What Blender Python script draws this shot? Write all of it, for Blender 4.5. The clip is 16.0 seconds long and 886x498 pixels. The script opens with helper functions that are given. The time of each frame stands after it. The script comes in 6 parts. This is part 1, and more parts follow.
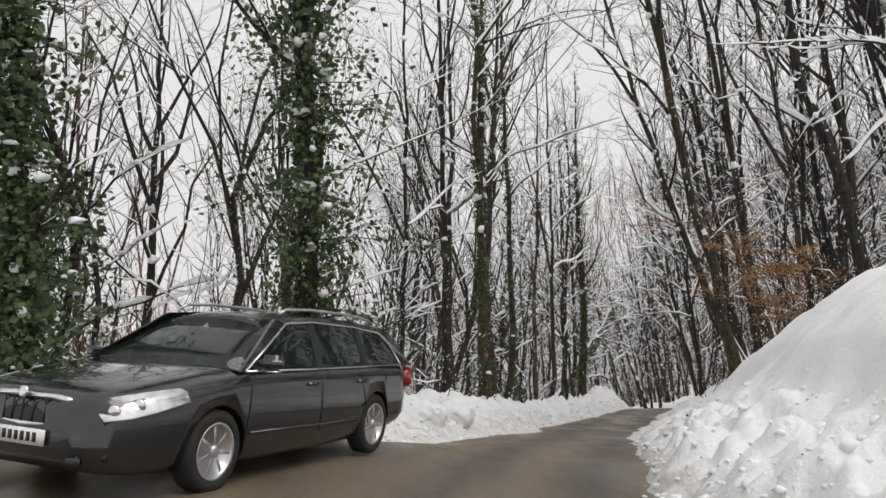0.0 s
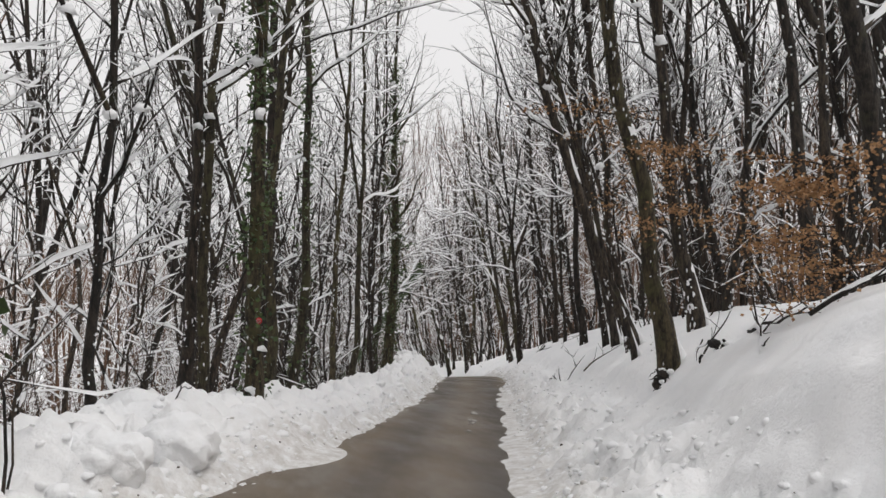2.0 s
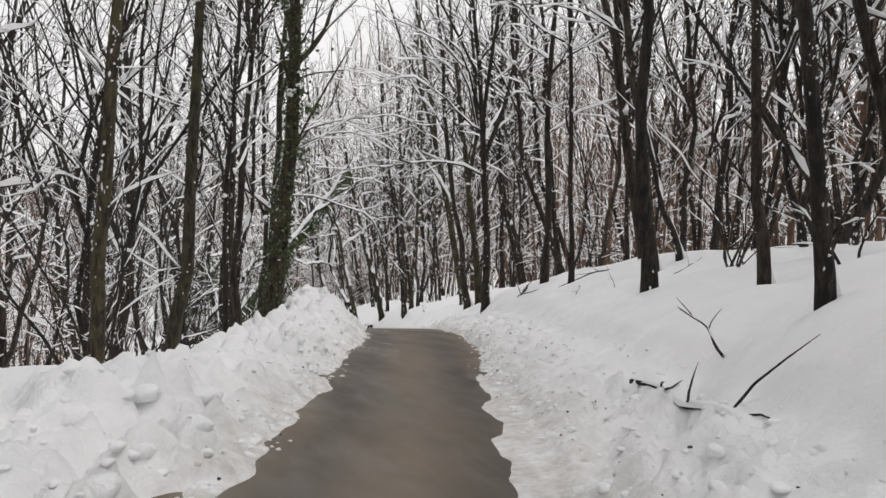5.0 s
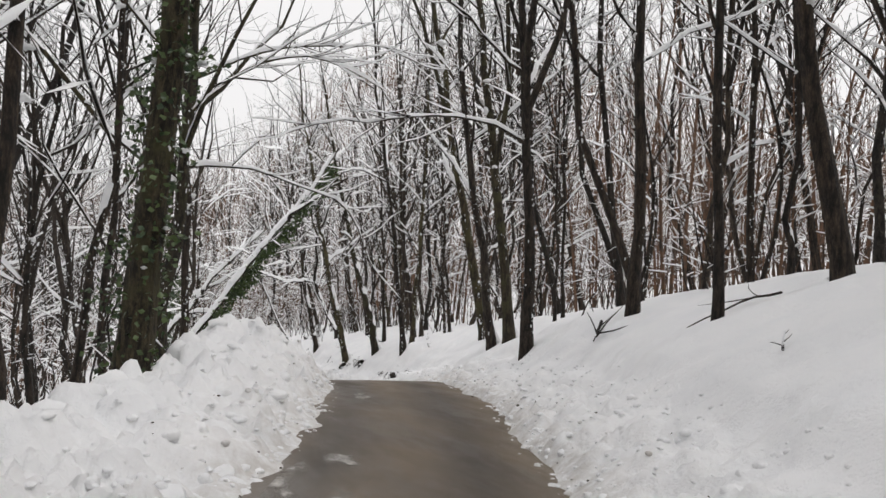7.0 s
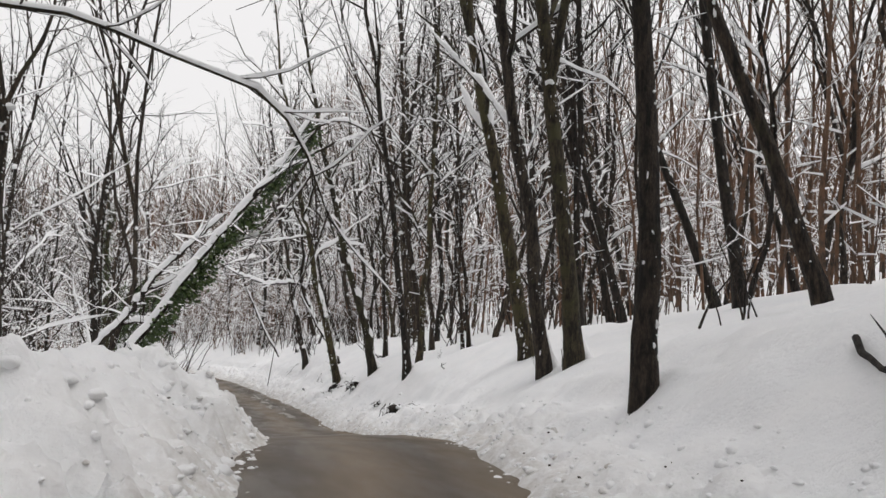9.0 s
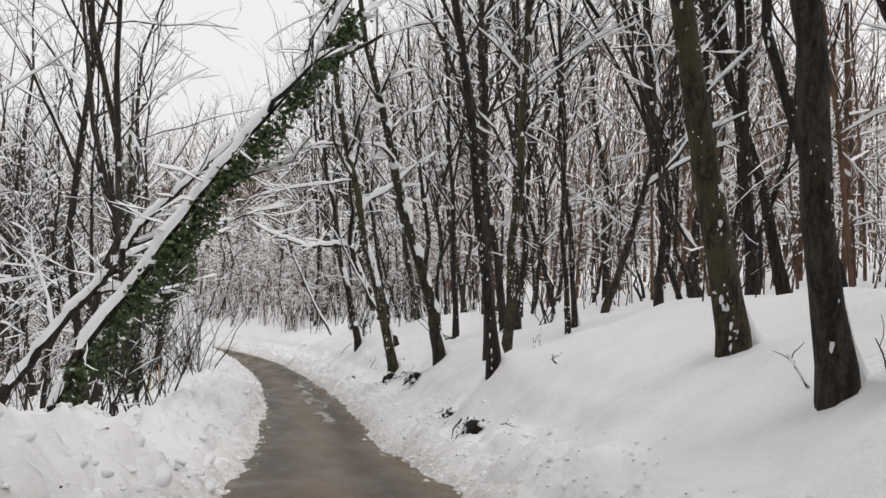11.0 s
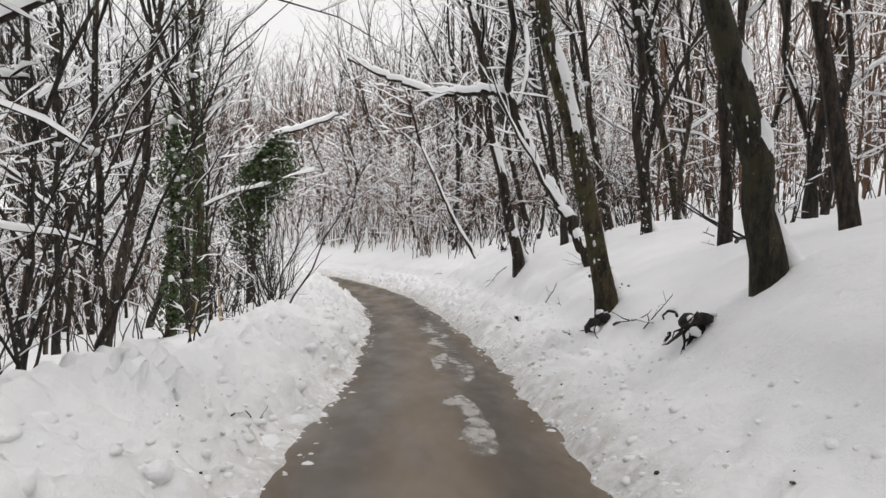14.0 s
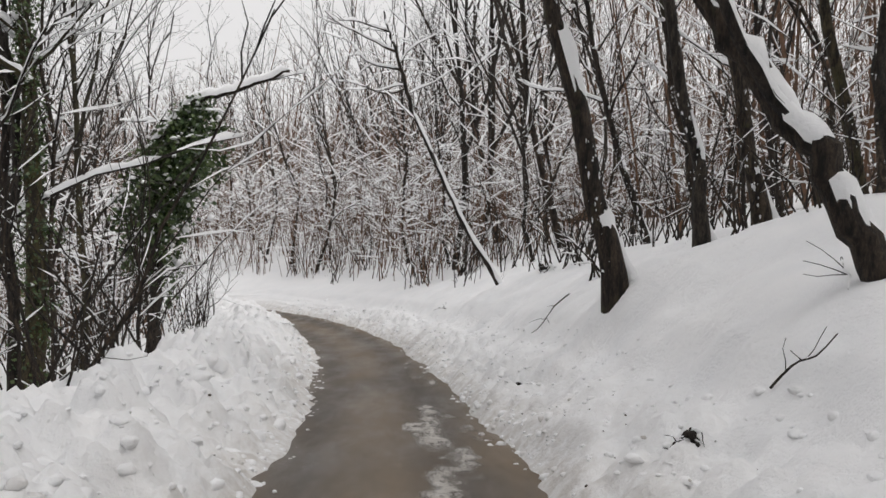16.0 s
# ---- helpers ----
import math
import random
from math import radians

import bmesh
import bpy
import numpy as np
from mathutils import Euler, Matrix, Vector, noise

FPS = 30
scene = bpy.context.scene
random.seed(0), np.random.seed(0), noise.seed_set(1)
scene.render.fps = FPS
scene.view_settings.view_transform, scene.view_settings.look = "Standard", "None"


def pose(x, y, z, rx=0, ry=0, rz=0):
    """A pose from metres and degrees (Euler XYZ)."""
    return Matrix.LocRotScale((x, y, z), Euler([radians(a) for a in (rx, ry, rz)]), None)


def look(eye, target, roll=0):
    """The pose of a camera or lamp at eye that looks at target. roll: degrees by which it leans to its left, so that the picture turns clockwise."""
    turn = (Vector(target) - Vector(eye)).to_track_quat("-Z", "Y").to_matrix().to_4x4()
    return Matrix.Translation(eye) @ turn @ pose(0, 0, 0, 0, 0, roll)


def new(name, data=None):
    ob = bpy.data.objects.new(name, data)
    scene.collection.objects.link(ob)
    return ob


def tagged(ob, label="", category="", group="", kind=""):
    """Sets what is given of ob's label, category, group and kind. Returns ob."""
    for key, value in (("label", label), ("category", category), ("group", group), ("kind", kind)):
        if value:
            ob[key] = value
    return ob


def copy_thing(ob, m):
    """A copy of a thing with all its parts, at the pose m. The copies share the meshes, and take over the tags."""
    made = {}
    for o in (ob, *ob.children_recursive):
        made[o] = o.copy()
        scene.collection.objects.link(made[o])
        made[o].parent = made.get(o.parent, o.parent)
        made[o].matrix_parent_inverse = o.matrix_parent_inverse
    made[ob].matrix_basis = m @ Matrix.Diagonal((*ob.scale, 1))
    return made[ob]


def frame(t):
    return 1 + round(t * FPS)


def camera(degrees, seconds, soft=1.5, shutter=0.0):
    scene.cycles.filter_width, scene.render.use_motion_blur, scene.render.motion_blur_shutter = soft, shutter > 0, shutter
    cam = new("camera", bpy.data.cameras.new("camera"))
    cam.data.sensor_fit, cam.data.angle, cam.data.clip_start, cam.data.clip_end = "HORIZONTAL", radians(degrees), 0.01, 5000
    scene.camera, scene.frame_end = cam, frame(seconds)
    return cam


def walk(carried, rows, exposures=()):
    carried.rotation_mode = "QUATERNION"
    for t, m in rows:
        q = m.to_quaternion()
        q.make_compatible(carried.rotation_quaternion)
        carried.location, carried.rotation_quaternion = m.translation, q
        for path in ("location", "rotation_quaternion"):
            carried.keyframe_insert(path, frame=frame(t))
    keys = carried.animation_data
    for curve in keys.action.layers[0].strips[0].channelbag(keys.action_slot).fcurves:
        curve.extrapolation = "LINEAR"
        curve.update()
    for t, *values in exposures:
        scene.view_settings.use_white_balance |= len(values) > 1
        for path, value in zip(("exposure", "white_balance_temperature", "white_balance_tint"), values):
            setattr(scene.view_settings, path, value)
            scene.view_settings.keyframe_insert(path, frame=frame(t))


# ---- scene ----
cam = camera(59.4, 16.0)
METRES, EYE, TILT, LEAN, TURN = 60.0, 1.32, 6.5, 2.0, 0.0
ROWS = [
    (0.0, 0.0, 0.0, 0.0, 0.0, 0.0, -0.0),
    (0.5, -0.0012, 0.0287, -0.002, -3.86, 0.18, -0.72),
    (1.0, 0.0004, 0.0571, -0.0041, -7.71, -0.55, -1.67),
    (1.5, 0.0043, 0.0854, -0.0074, -11.64, -1.72, -2.46),
    (2.0, 0.0108, 0.1131, -0.0115, -14.74, -3.16, -3.41),
    (2.5, 0.0178, 0.1407, -0.0163, -16.66, -4.62, -4.54),
    (3.0, 0.0253, 0.1708, -0.0218, -17.54, -5.97, -5.58),
    (3.5, 0.0327, 0.1986, -0.0274, -18.4, -6.81, -6.13),
    (4.0, 0.0415, 0.2271, -0.0332, -19.13, -7.6, -6.42),
    (6.5, 0.0977, 0.3896, -0.0605, -18.47, -6.54, -6.22),
    (7.0, 0.1063, 0.418, -0.0659, -18.52, -5.95, -6.84),
    (7.5, 0.1153, 0.4464, -0.071, -18.48, -5.69, -7.14),
    (8.0, 0.124, 0.4731, -0.076, -18.6, -5.46, -6.99),
    (10.5, 0.1626, 0.6045, -0.1056, -15.25, -6.15, -4.72),
    (11.0, 0.1671, 0.6299, -0.1114, -13.14, -7.73, -5.37),
    (11.5, 0.1714, 0.6564, -0.1191, -10.72, -9.27, -5.73),
    (12.0, 0.175, 0.6838, -0.1273, -8.39, -10.5, -5.57),
    (12.5, 0.1775, 0.7117, -0.1354, -7.01, -11.55, -4.91),
    (13.0, 0.1804, 0.7408, -0.1446, -5.7, -12.5, -3.97),
    (13.5, 0.1824, 0.7698, -0.1545, -4.13, -12.92, -3.41),
    (14.0, 0.1845, 0.8001, -0.1649, -2.95, -13.01, -3.28),
    (14.5, 0.1863, 0.8322, -0.1746, -3.15, -12.69, -3.18),
    (15.0, 0.1889, 0.868, -0.1838, -3.7, -11.35, -3.03),
    (15.5, 0.1908, 0.9076, -0.1934, -3.91, -10.47, -2.83),
    (16.0, 0.192, 0.9507, -0.2054, -3.21, -10.34, -2.66),
]
walk(cam, [(t, pose(0, 0, EYE, TILT, LEAN, TURN) @ pose(METRES * x, METRES * y, METRES * z, 90 + pitch, roll, yaw)) for t, x, y, z, yaw, pitch, roll in ROWS],
     ((0.0, -0.22), (1.0, -0.18), (2.5, -0.14), (4.0, 0.0), (8.0, -0.06), (10.5, -0.12), (11.5, -0.06), (13.5, 0.04), (14.5, -0.08), (15.3, -0.06), (16.0, -0.24)))
SKY = 1.1

# ---- world and light: an even overcast sky with a weak, wide sun ----
world = bpy.data.worlds.new("overcast")
scene.world = world
world.use_nodes = True
wn, wl = world.node_tree.nodes, world.node_tree.links
wn.clear()
sky = wn.new("ShaderNodeTexSky")
sky.sky_type, sky.sun_disc = "NISHITA", False
sky.sun_elevation, sky.sun_rotation = radians(59), radians(117)
sky.dust_density, sky.air_density, sky.ozone_density = 6.0, 2.0, 1.0
grey = wn.new("ShaderNodeHueSaturation")
grey.inputs["Saturation"].default_value = 0.12
grey.inputs["Value"].default_value = 0.1
cloud = wn.new("ShaderNodeMixRGB")
cloud.inputs["Fac"].default_value = 0.85
cloud.inputs["Color2"].default_value = (0.950, 0.934, 0.940, 1)
back = wn.new("ShaderNodeBackground")
back.inputs["Strength"].default_value = SKY
wout = wn.new("ShaderNodeOutputWorld")
wl.new(sky.outputs[0], grey.inputs["Color"])
wl.new(grey.outputs[0], cloud.inputs["Color1"])
wl.new(cloud.outputs[0], back.inputs["Color"])
wl.new(back.outputs[0], wout.inputs["Surface"])
sun_data = bpy.data.lights.new("sun", "SUN")
sun_data.energy, sun_data.angle, sun_data.color = 1.6, radians(40), (1.0, 0.97, 0.94)
sun = new("sun", sun_data)
sun.matrix_world = look((40, 24, 60), (8, 40, 0))


# ---- materials ----
def nodes_of(name, rough=0.6, metal=0.0):
    m = bpy.data.materials.new(name)
    m.use_nodes = True
    n, l = m.node_tree.nodes, m.node_tree.links
    b = n["Principled BSDF"]
    b.inputs["Roughness"].default_value, b.inputs["Metallic"].default_value = rough, metal
    return m, n, l, b


def noise_node(n, l, scale, detail=4.0, rough=0.6, vec=None, stretch=None):
    t = n.new("ShaderNodeTexNoise")
    t.inputs["Scale"].default_value, t.inputs["Detail"].default_value = scale, detail
    t.inputs["Roughness"].default_value = rough
    if vec is None:
        vec = n.new("ShaderNodeTexCoord").outputs["Object"]
    if stretch:
        mp = n.new("ShaderNodeMapping")
        mp.inputs["Scale"].default_value = stretch
        l.new(vec, mp.inputs["Vector"])
        vec = mp.outputs[0]
    l.new(vec, t.inputs["Vector"])
    return t.outputs["Fac"]


def ramp(n, l, fac, stops):
    r = n.new("ShaderNodeValToRGB")
    e = r.color_ramp.elements
    while len(e) < len(stops):
        e.new(0.5)
    for k, (p, c) in enumerate(stops):
        e[k].position, e[k].color = p, (*c, 1)
    l.new(fac, r.inputs["Fac"])
    return r.outputs["Color"]


def mix(n, l, fac, a, b, mode="MIX"):
    x = n.new("ShaderNodeMixRGB")
    x.blend_type = mode
    for key, v in (("Fac", fac), ("Color1", a), ("Color2", b)):
        if isinstance(v, (int, float)):
            x.inputs[key].default_value = v
        elif isinstance(v, tuple):
            x.inputs[key].default_value = (*v, 1)
        else:
            l.new(v, x.inputs[key])
    return x.outputs["Color"]


def bump(n, l, b, fac, strength, distance):
    k = n.new("ShaderNodeBump")
    k.inputs["Strength"].default_value, k.inputs["Distance"].default_value = strength, distance
    l.new(fac, k.inputs["Height"])
    old = b.inputs["Normal"].links
    if old:
        l.new(old[0].from_socket, k.inputs["Normal"])
    l.new(k.outputs[0], b.inputs["Normal"])


def snow_material(name, dirt):
    m, n, l, b = nodes_of(name, 0.75)
    col = ramp(n, l, noise_node(n, l, 1.3), [(0.3, (0.86, 0.87, 0.885)), (0.7, (0.92, 0.92, 0.925))])
    if dirt:
        at = n.new("ShaderNodeAttribute")
        at.attribute_name = "dirt"
        spots = noise_node(n, l, 6.0, 6.0, 0.7)
        mul = n.new("ShaderNodeMath")
        mul.operation = "MULTIPLY"
        l.new(at.outputs["Fac"], mul.inputs[0])
        l.new(ramp(n, l, spots, [(0.35, (0.15, 0.15, 0.15)), (0.62, (1, 1, 1))]), mul.inputs[1])
        col = mix(n, l, mul.outputs[0], col, (0.33, 0.28, 0.22))
    l.new(col, b.inputs["Base Color"])
    bump(n, l, b, noise_node(n, l, 13.0, 6.0, 0.7), 0.6, 0.05)
    bump(n, l, b, noise_node(n, l, 60.0, 2.0), 0.25, 0.01)
    return m


def bark_material(name, dark, light, moss, amount):
    m, n, l, b = nodes_of(name, 0.9)
    grain = noise_node(n, l, 16.0, 6.0, 0.7, stretch=(1, 1, 0.25))
    col = ramp(n, l, grain, [(0.42, dark), (0.60, light)])
    fine = noise_node(n, l, 55.0, 3.0, 0.7, stretch=(1, 1, 0.4))
    col = mix(n, l, 0.7, col, ramp(n, l, fine, [(0.35, (0.35, 0.35, 0.35)), (0.65, (1.4, 1.4, 1.4))]), "MULTIPLY")
    big = ramp(n, l, noise_node(n, l, 2.2, 5.0, 0.65), [(1 - amount, (0, 0, 0)), (min(1.0, 1.12 - amount), (1, 1, 1))])
    col = mix(n, l, big, col, moss)
    rnd = n.new("ShaderNodeObjectInfo").outputs["Random"]
    col = mix(n, l, 1.0, col, ramp(n, l, rnd, [(0.0, (0.5, 0.5, 0.52)), (1.0, (1.0, 0.93, 0.86))]), "MULTIPLY")
    l.new(col, b.inputs["Base Color"])
    bump(n, l, b, grain, 1.0, 0.05)
    bump(n, l, b, fine, 0.8, 0.015)
    return m


def leaf_material(name, a, b_col, rough):
    m, n, l, b = nodes_of(name, rough)
    rnd = n.new("ShaderNodeNewGeometry").outputs["Random Per Island"]
    l.new(ramp(n, l, rnd, [(0.0, a), (1.0, b_col)]), b.inputs["Base Color"])
    return m


def asphalt_material():
    m, n, l, b = nodes_of("wet_asphalt", 0.45)
    grit = noise_node(n, l, 140.0, 3.0, 0.8)
    col = ramp(n, l, grit, [(0.3, (0.058, 0.047, 0.036)), (0.75, (0.135, 0.108, 0.080))])
    mud = noise_node(n, l, 0.9, 6.0, 0.7, stretch=(1.0, 0.28, 1.0))
    col = mix(n, l, ramp(n, l, mud, [(0.35, (0, 0, 0)), (0.75, (0.8, 0.8, 0.8))]), col, (0.185, 0.140, 0.095))
    at = n.new("ShaderNodeAttribute")
    at.attribute_name = "lane"
    worn = n.new("ShaderNodeMath")
    worn.operation = "MULTIPLY_ADD"
    worn.inputs[1].default_value = 0.35
    l.new(noise_node(n, l, 1.1, 5.0, 0.65, stretch=(1.0, 0.22, 1.0)), worn.inputs[1])
    l.new(at.outputs["Fac"], worn.inputs[0])
    worn.inputs[2].default_value = 0.08
    col = mix(n, l, 1.0, col, ramp(n, l, worn.outputs[0], [(0.10, (0.62, 0.62, 0.64)), (0.32, (1.25, 1.22, 1.16))]), "MULTIPLY")
    l.new(col, b.inputs["Base Color"])
    wet = ramp(n, l, noise_node(n, l, 1.6, 4.0, stretch=(1.0, 0.3, 1.0)), [(0.35, (0.30, 0.30, 0.30)), (0.65, (0.62, 0.62, 0.62))])
    l.new(wet, b.inputs["Roughness"])
    bump(n, l, b, grit, 0.35, 0.006)
    bump(n, l, b, mud, 0.3, 0.02)
    return m


def plain_material(name, colour, rough=0.5, metal=0.0, coat=0.0, vary=0.12, scale=30.0):
    m, n, l, b = nodes_of(name, rough, metal)
    low = tuple(c * (1 - vary) for c in colour)
    high = tuple(min(1.0, c * (1 + vary)) for c in colour)
    l.new(ramp(n, l, noise_node(n, l, scale), [(0.3, low), (0.7, high)]), b.inputs["Base Color"])
    b.inputs["Coat Weight"].default_value = coat
    return m


SNOW = snow_material("snow", True)
TREE_SNOW = snow_material("tree_snow", False)
BARK = bark_material("bark", (0.010, 0.0075, 0.0055), (0.070, 0.052, 0.037), (0.050, 0.050, 0.022), 0.42)
BARK_GREY = bark_material("bark_grey", (0.015, 0.012, 0.0095), (0.098, 0.078, 0.058), (0.075, 0.070, 0.034), 0.42)
BARK_MOSS = bark_material("bark_mossy", (0.019, 0.016, 0.0095), (0.108, 0.088, 0.050), (0.085, 0.080, 0.035), 0.50)
TWIG = bark_material("twig", (0.024, 0.018, 0.014), (0.066, 0.053, 0.042), (0.068, 0.052, 0.040), 0.4)
FAR_TWIG = bark_material("far_wood", (0.052, 0.039, 0.031), (0.120, 0.090, 0.070), (0.185, 0.110, 0.070), 0.6)
IVY = leaf_material("ivy_leaf", (0.018, 0.042, 0.013), (0.085, 0.125, 0.036), 0.45)
MOSSY = leaf_material("moss", (0.060, 0.070, 0.018), (0.115, 0.125, 0.032), 0.9)
BEECH = leaf_material("dry_beech_leaf", (0.25, 0.120, 0.048), (0.38, 0.22, 0.10), 0.7)
ASPHALT = asphalt_material()


# ---- the road's line and the shape of the ground ----
ROAD = ((-4.0, -60.0, -2.5), (-1.6, -25.0, -0.9), (-0.6, -8.0, -0.25), (-0.1, 0.0, 0.0), (0.03, 3.43, 0.12),
        (0.62, 6.8, 0.06), (1.48, 10.3, -0.19), (2.45, 13.8, -0.52), (4.1, 18.6, -0.86), (5.75, 23.6, -1.17),
        (7.3, 28.7, -1.58), (8.7, 33.0, -1.93), (9.67, 36.8, -2.34), (10.2, 40.0, -2.70), (10.55, 43.4, -3.46),
        (10.8, 47.0, -4.36), (11.0, 50.8, -5.14), (11.25, 55.4, -5.78), (11.3, 58.1, -6.19), (11.25, 63.0, -6.92),
        (11.1, 68.0, -7.55), (10.6, 74.0, -8.2), (9.6, 80.0, -8.85), (7.3, 87.0, -9.5), (2.0, 95.0, -10.1),
        (-8.0, 102.0, -10.6), (-24.0, 107.0, -11.2), (-50.0, 110.0, -12.0))


def smooth_line(points, step=0.25):
    p = np.array(points)
    d = np.r_[0, np.cumsum(np.linalg.norm(np.diff(p[:, :2], axis=0), axis=1))]
    q = np.arange(0, d[-1], step)
    line = np.stack([np.interp(q, d, p[:, k]) for k in range(3)], 1)
    kernel = np.hanning(17)
    kernel /= kernel.sum()
    for _ in range(2):
        pad = np.concatenate([np.repeat(line[:1], 8, 0), line, np.repeat(line[-1:], 8, 0)])
        soft = np.stack([np.convolve(pad[:, k], kernel, "valid") for k in range(3)], 1)
        line[8:-8] = soft[8:-8]
    return line


LINE = smooth_line(ROAD)
LINE_DIR = np.gradient(LINE[:, :2], axis=0)
LINE_DIR /= np.linalg.norm(LINE_DIR, axis=1)[:, None]


def road_frame(x, y):
    """For places: the nearest place's y and height on the road's line, and the distance to its right."""
    x, y = np.atleast_1d(np.asarray(x, float)), np.atleast_1d(np.asarray(y, float))
    s, u, z = np.empty_like(x), np.empty_like(x), np.empty_like(x)
    for a in range(0, len(x), 20000):
        dx = x[a:a + 20000, None] - LINE[None, :, 0]
        dy = y[a:a + 20000, None] - LINE[None, :, 1]
        k = np.argmin(dx * dx + dy * dy, 1)
        r = np.arange(len(k))
        cross = dx[r, k] * LINE_DIR[k, 1] - dy[r, k] * LINE_DIR[k, 0]
        along = dx[r, k] * LINE_DIR[k, 0] + dy[r, k] * LINE_DIR[k, 1]
        dist = np.sqrt(dx[r, k] ** 2 + dy[r, k] ** 2)
        inner = np.abs(along) < 0.3
        u[a:a + 20000] = np.where(inner, cross, np.sign(cross) * dist)
        slope = np.gradient(LINE[:, 2])[k] / 0.25
        s[a:a + 20000] = LINE[k, 1] + np.clip(along, -0.2, 0.2)
        z[a:a + 20000] = LINE[k, 2] + slope * np.clip(along, -0.2, 0.2)
    return s, u, z


def lattice(ix, iy, seed):
    h = (ix * 374761393 + iy * 668265263 + seed * 1442695041) & 0x7FFFFFFF
    h = ((h ^ (h >> 13)) * 1274126177) & 0x7FFFFFFF
    return ((h ^ (h >> 16)) & 0xFFFF) / 65535.0


def vnoise(x, y, scale, seed=0):
    """Smooth noise between -1 and 1 with cells of that many metres."""
    x, y = np.asarray(x) / scale, np.asarray(y) / scale
    ix, iy = np.floor(x).astype(np.int64), np.floor(y).astype(np.int64)
    fx, fy = x - ix, y - iy
    fx, fy = fx * fx * (3 - 2 * fx), fy * fy * (3 - 2 * fy)
    a, b = lattice(ix, iy, seed), lattice(ix + 1, iy, seed)
    c, d = lattice(ix, iy + 1, seed), lattice(ix + 1, iy + 1, seed)
    return 2 * ((a * (1 - fx) + b * fx) * (1 - fy) + (c * (1 - fx) + d * fx) * fy) - 1


def clod_noise(x, y, scale, seed):
    """Round knobs with creases between them, 0 to 1."""
    x, y = np.asarray(x) / scale, np.asarray(y) / scale
    ix, iy = np.floor(x).astype(np.int64), np.floor(y).astype(np.int64)
    best = np.full(x.shape, 9.0)
    for i in (-1, 0, 1):
        for j in (-1, 0, 1):
            a, b = ix + i, iy + j
            r = 0.34 + 0.36 * lattice(a, b, seed + 2)
            d = ((a + lattice(a, b, seed) - x) ** 2 + (b + lattice(a, b, seed + 1) - y) ** 2) / (r * r)
            best = np.minimum(best, d)
    return np.clip(1 - best, 0, 1) ** 0.7


def step01(v, a, b):
    t = np.clip((v - a) / (b - a), 0, 1)
    return t * t * (3 - 2 * t)


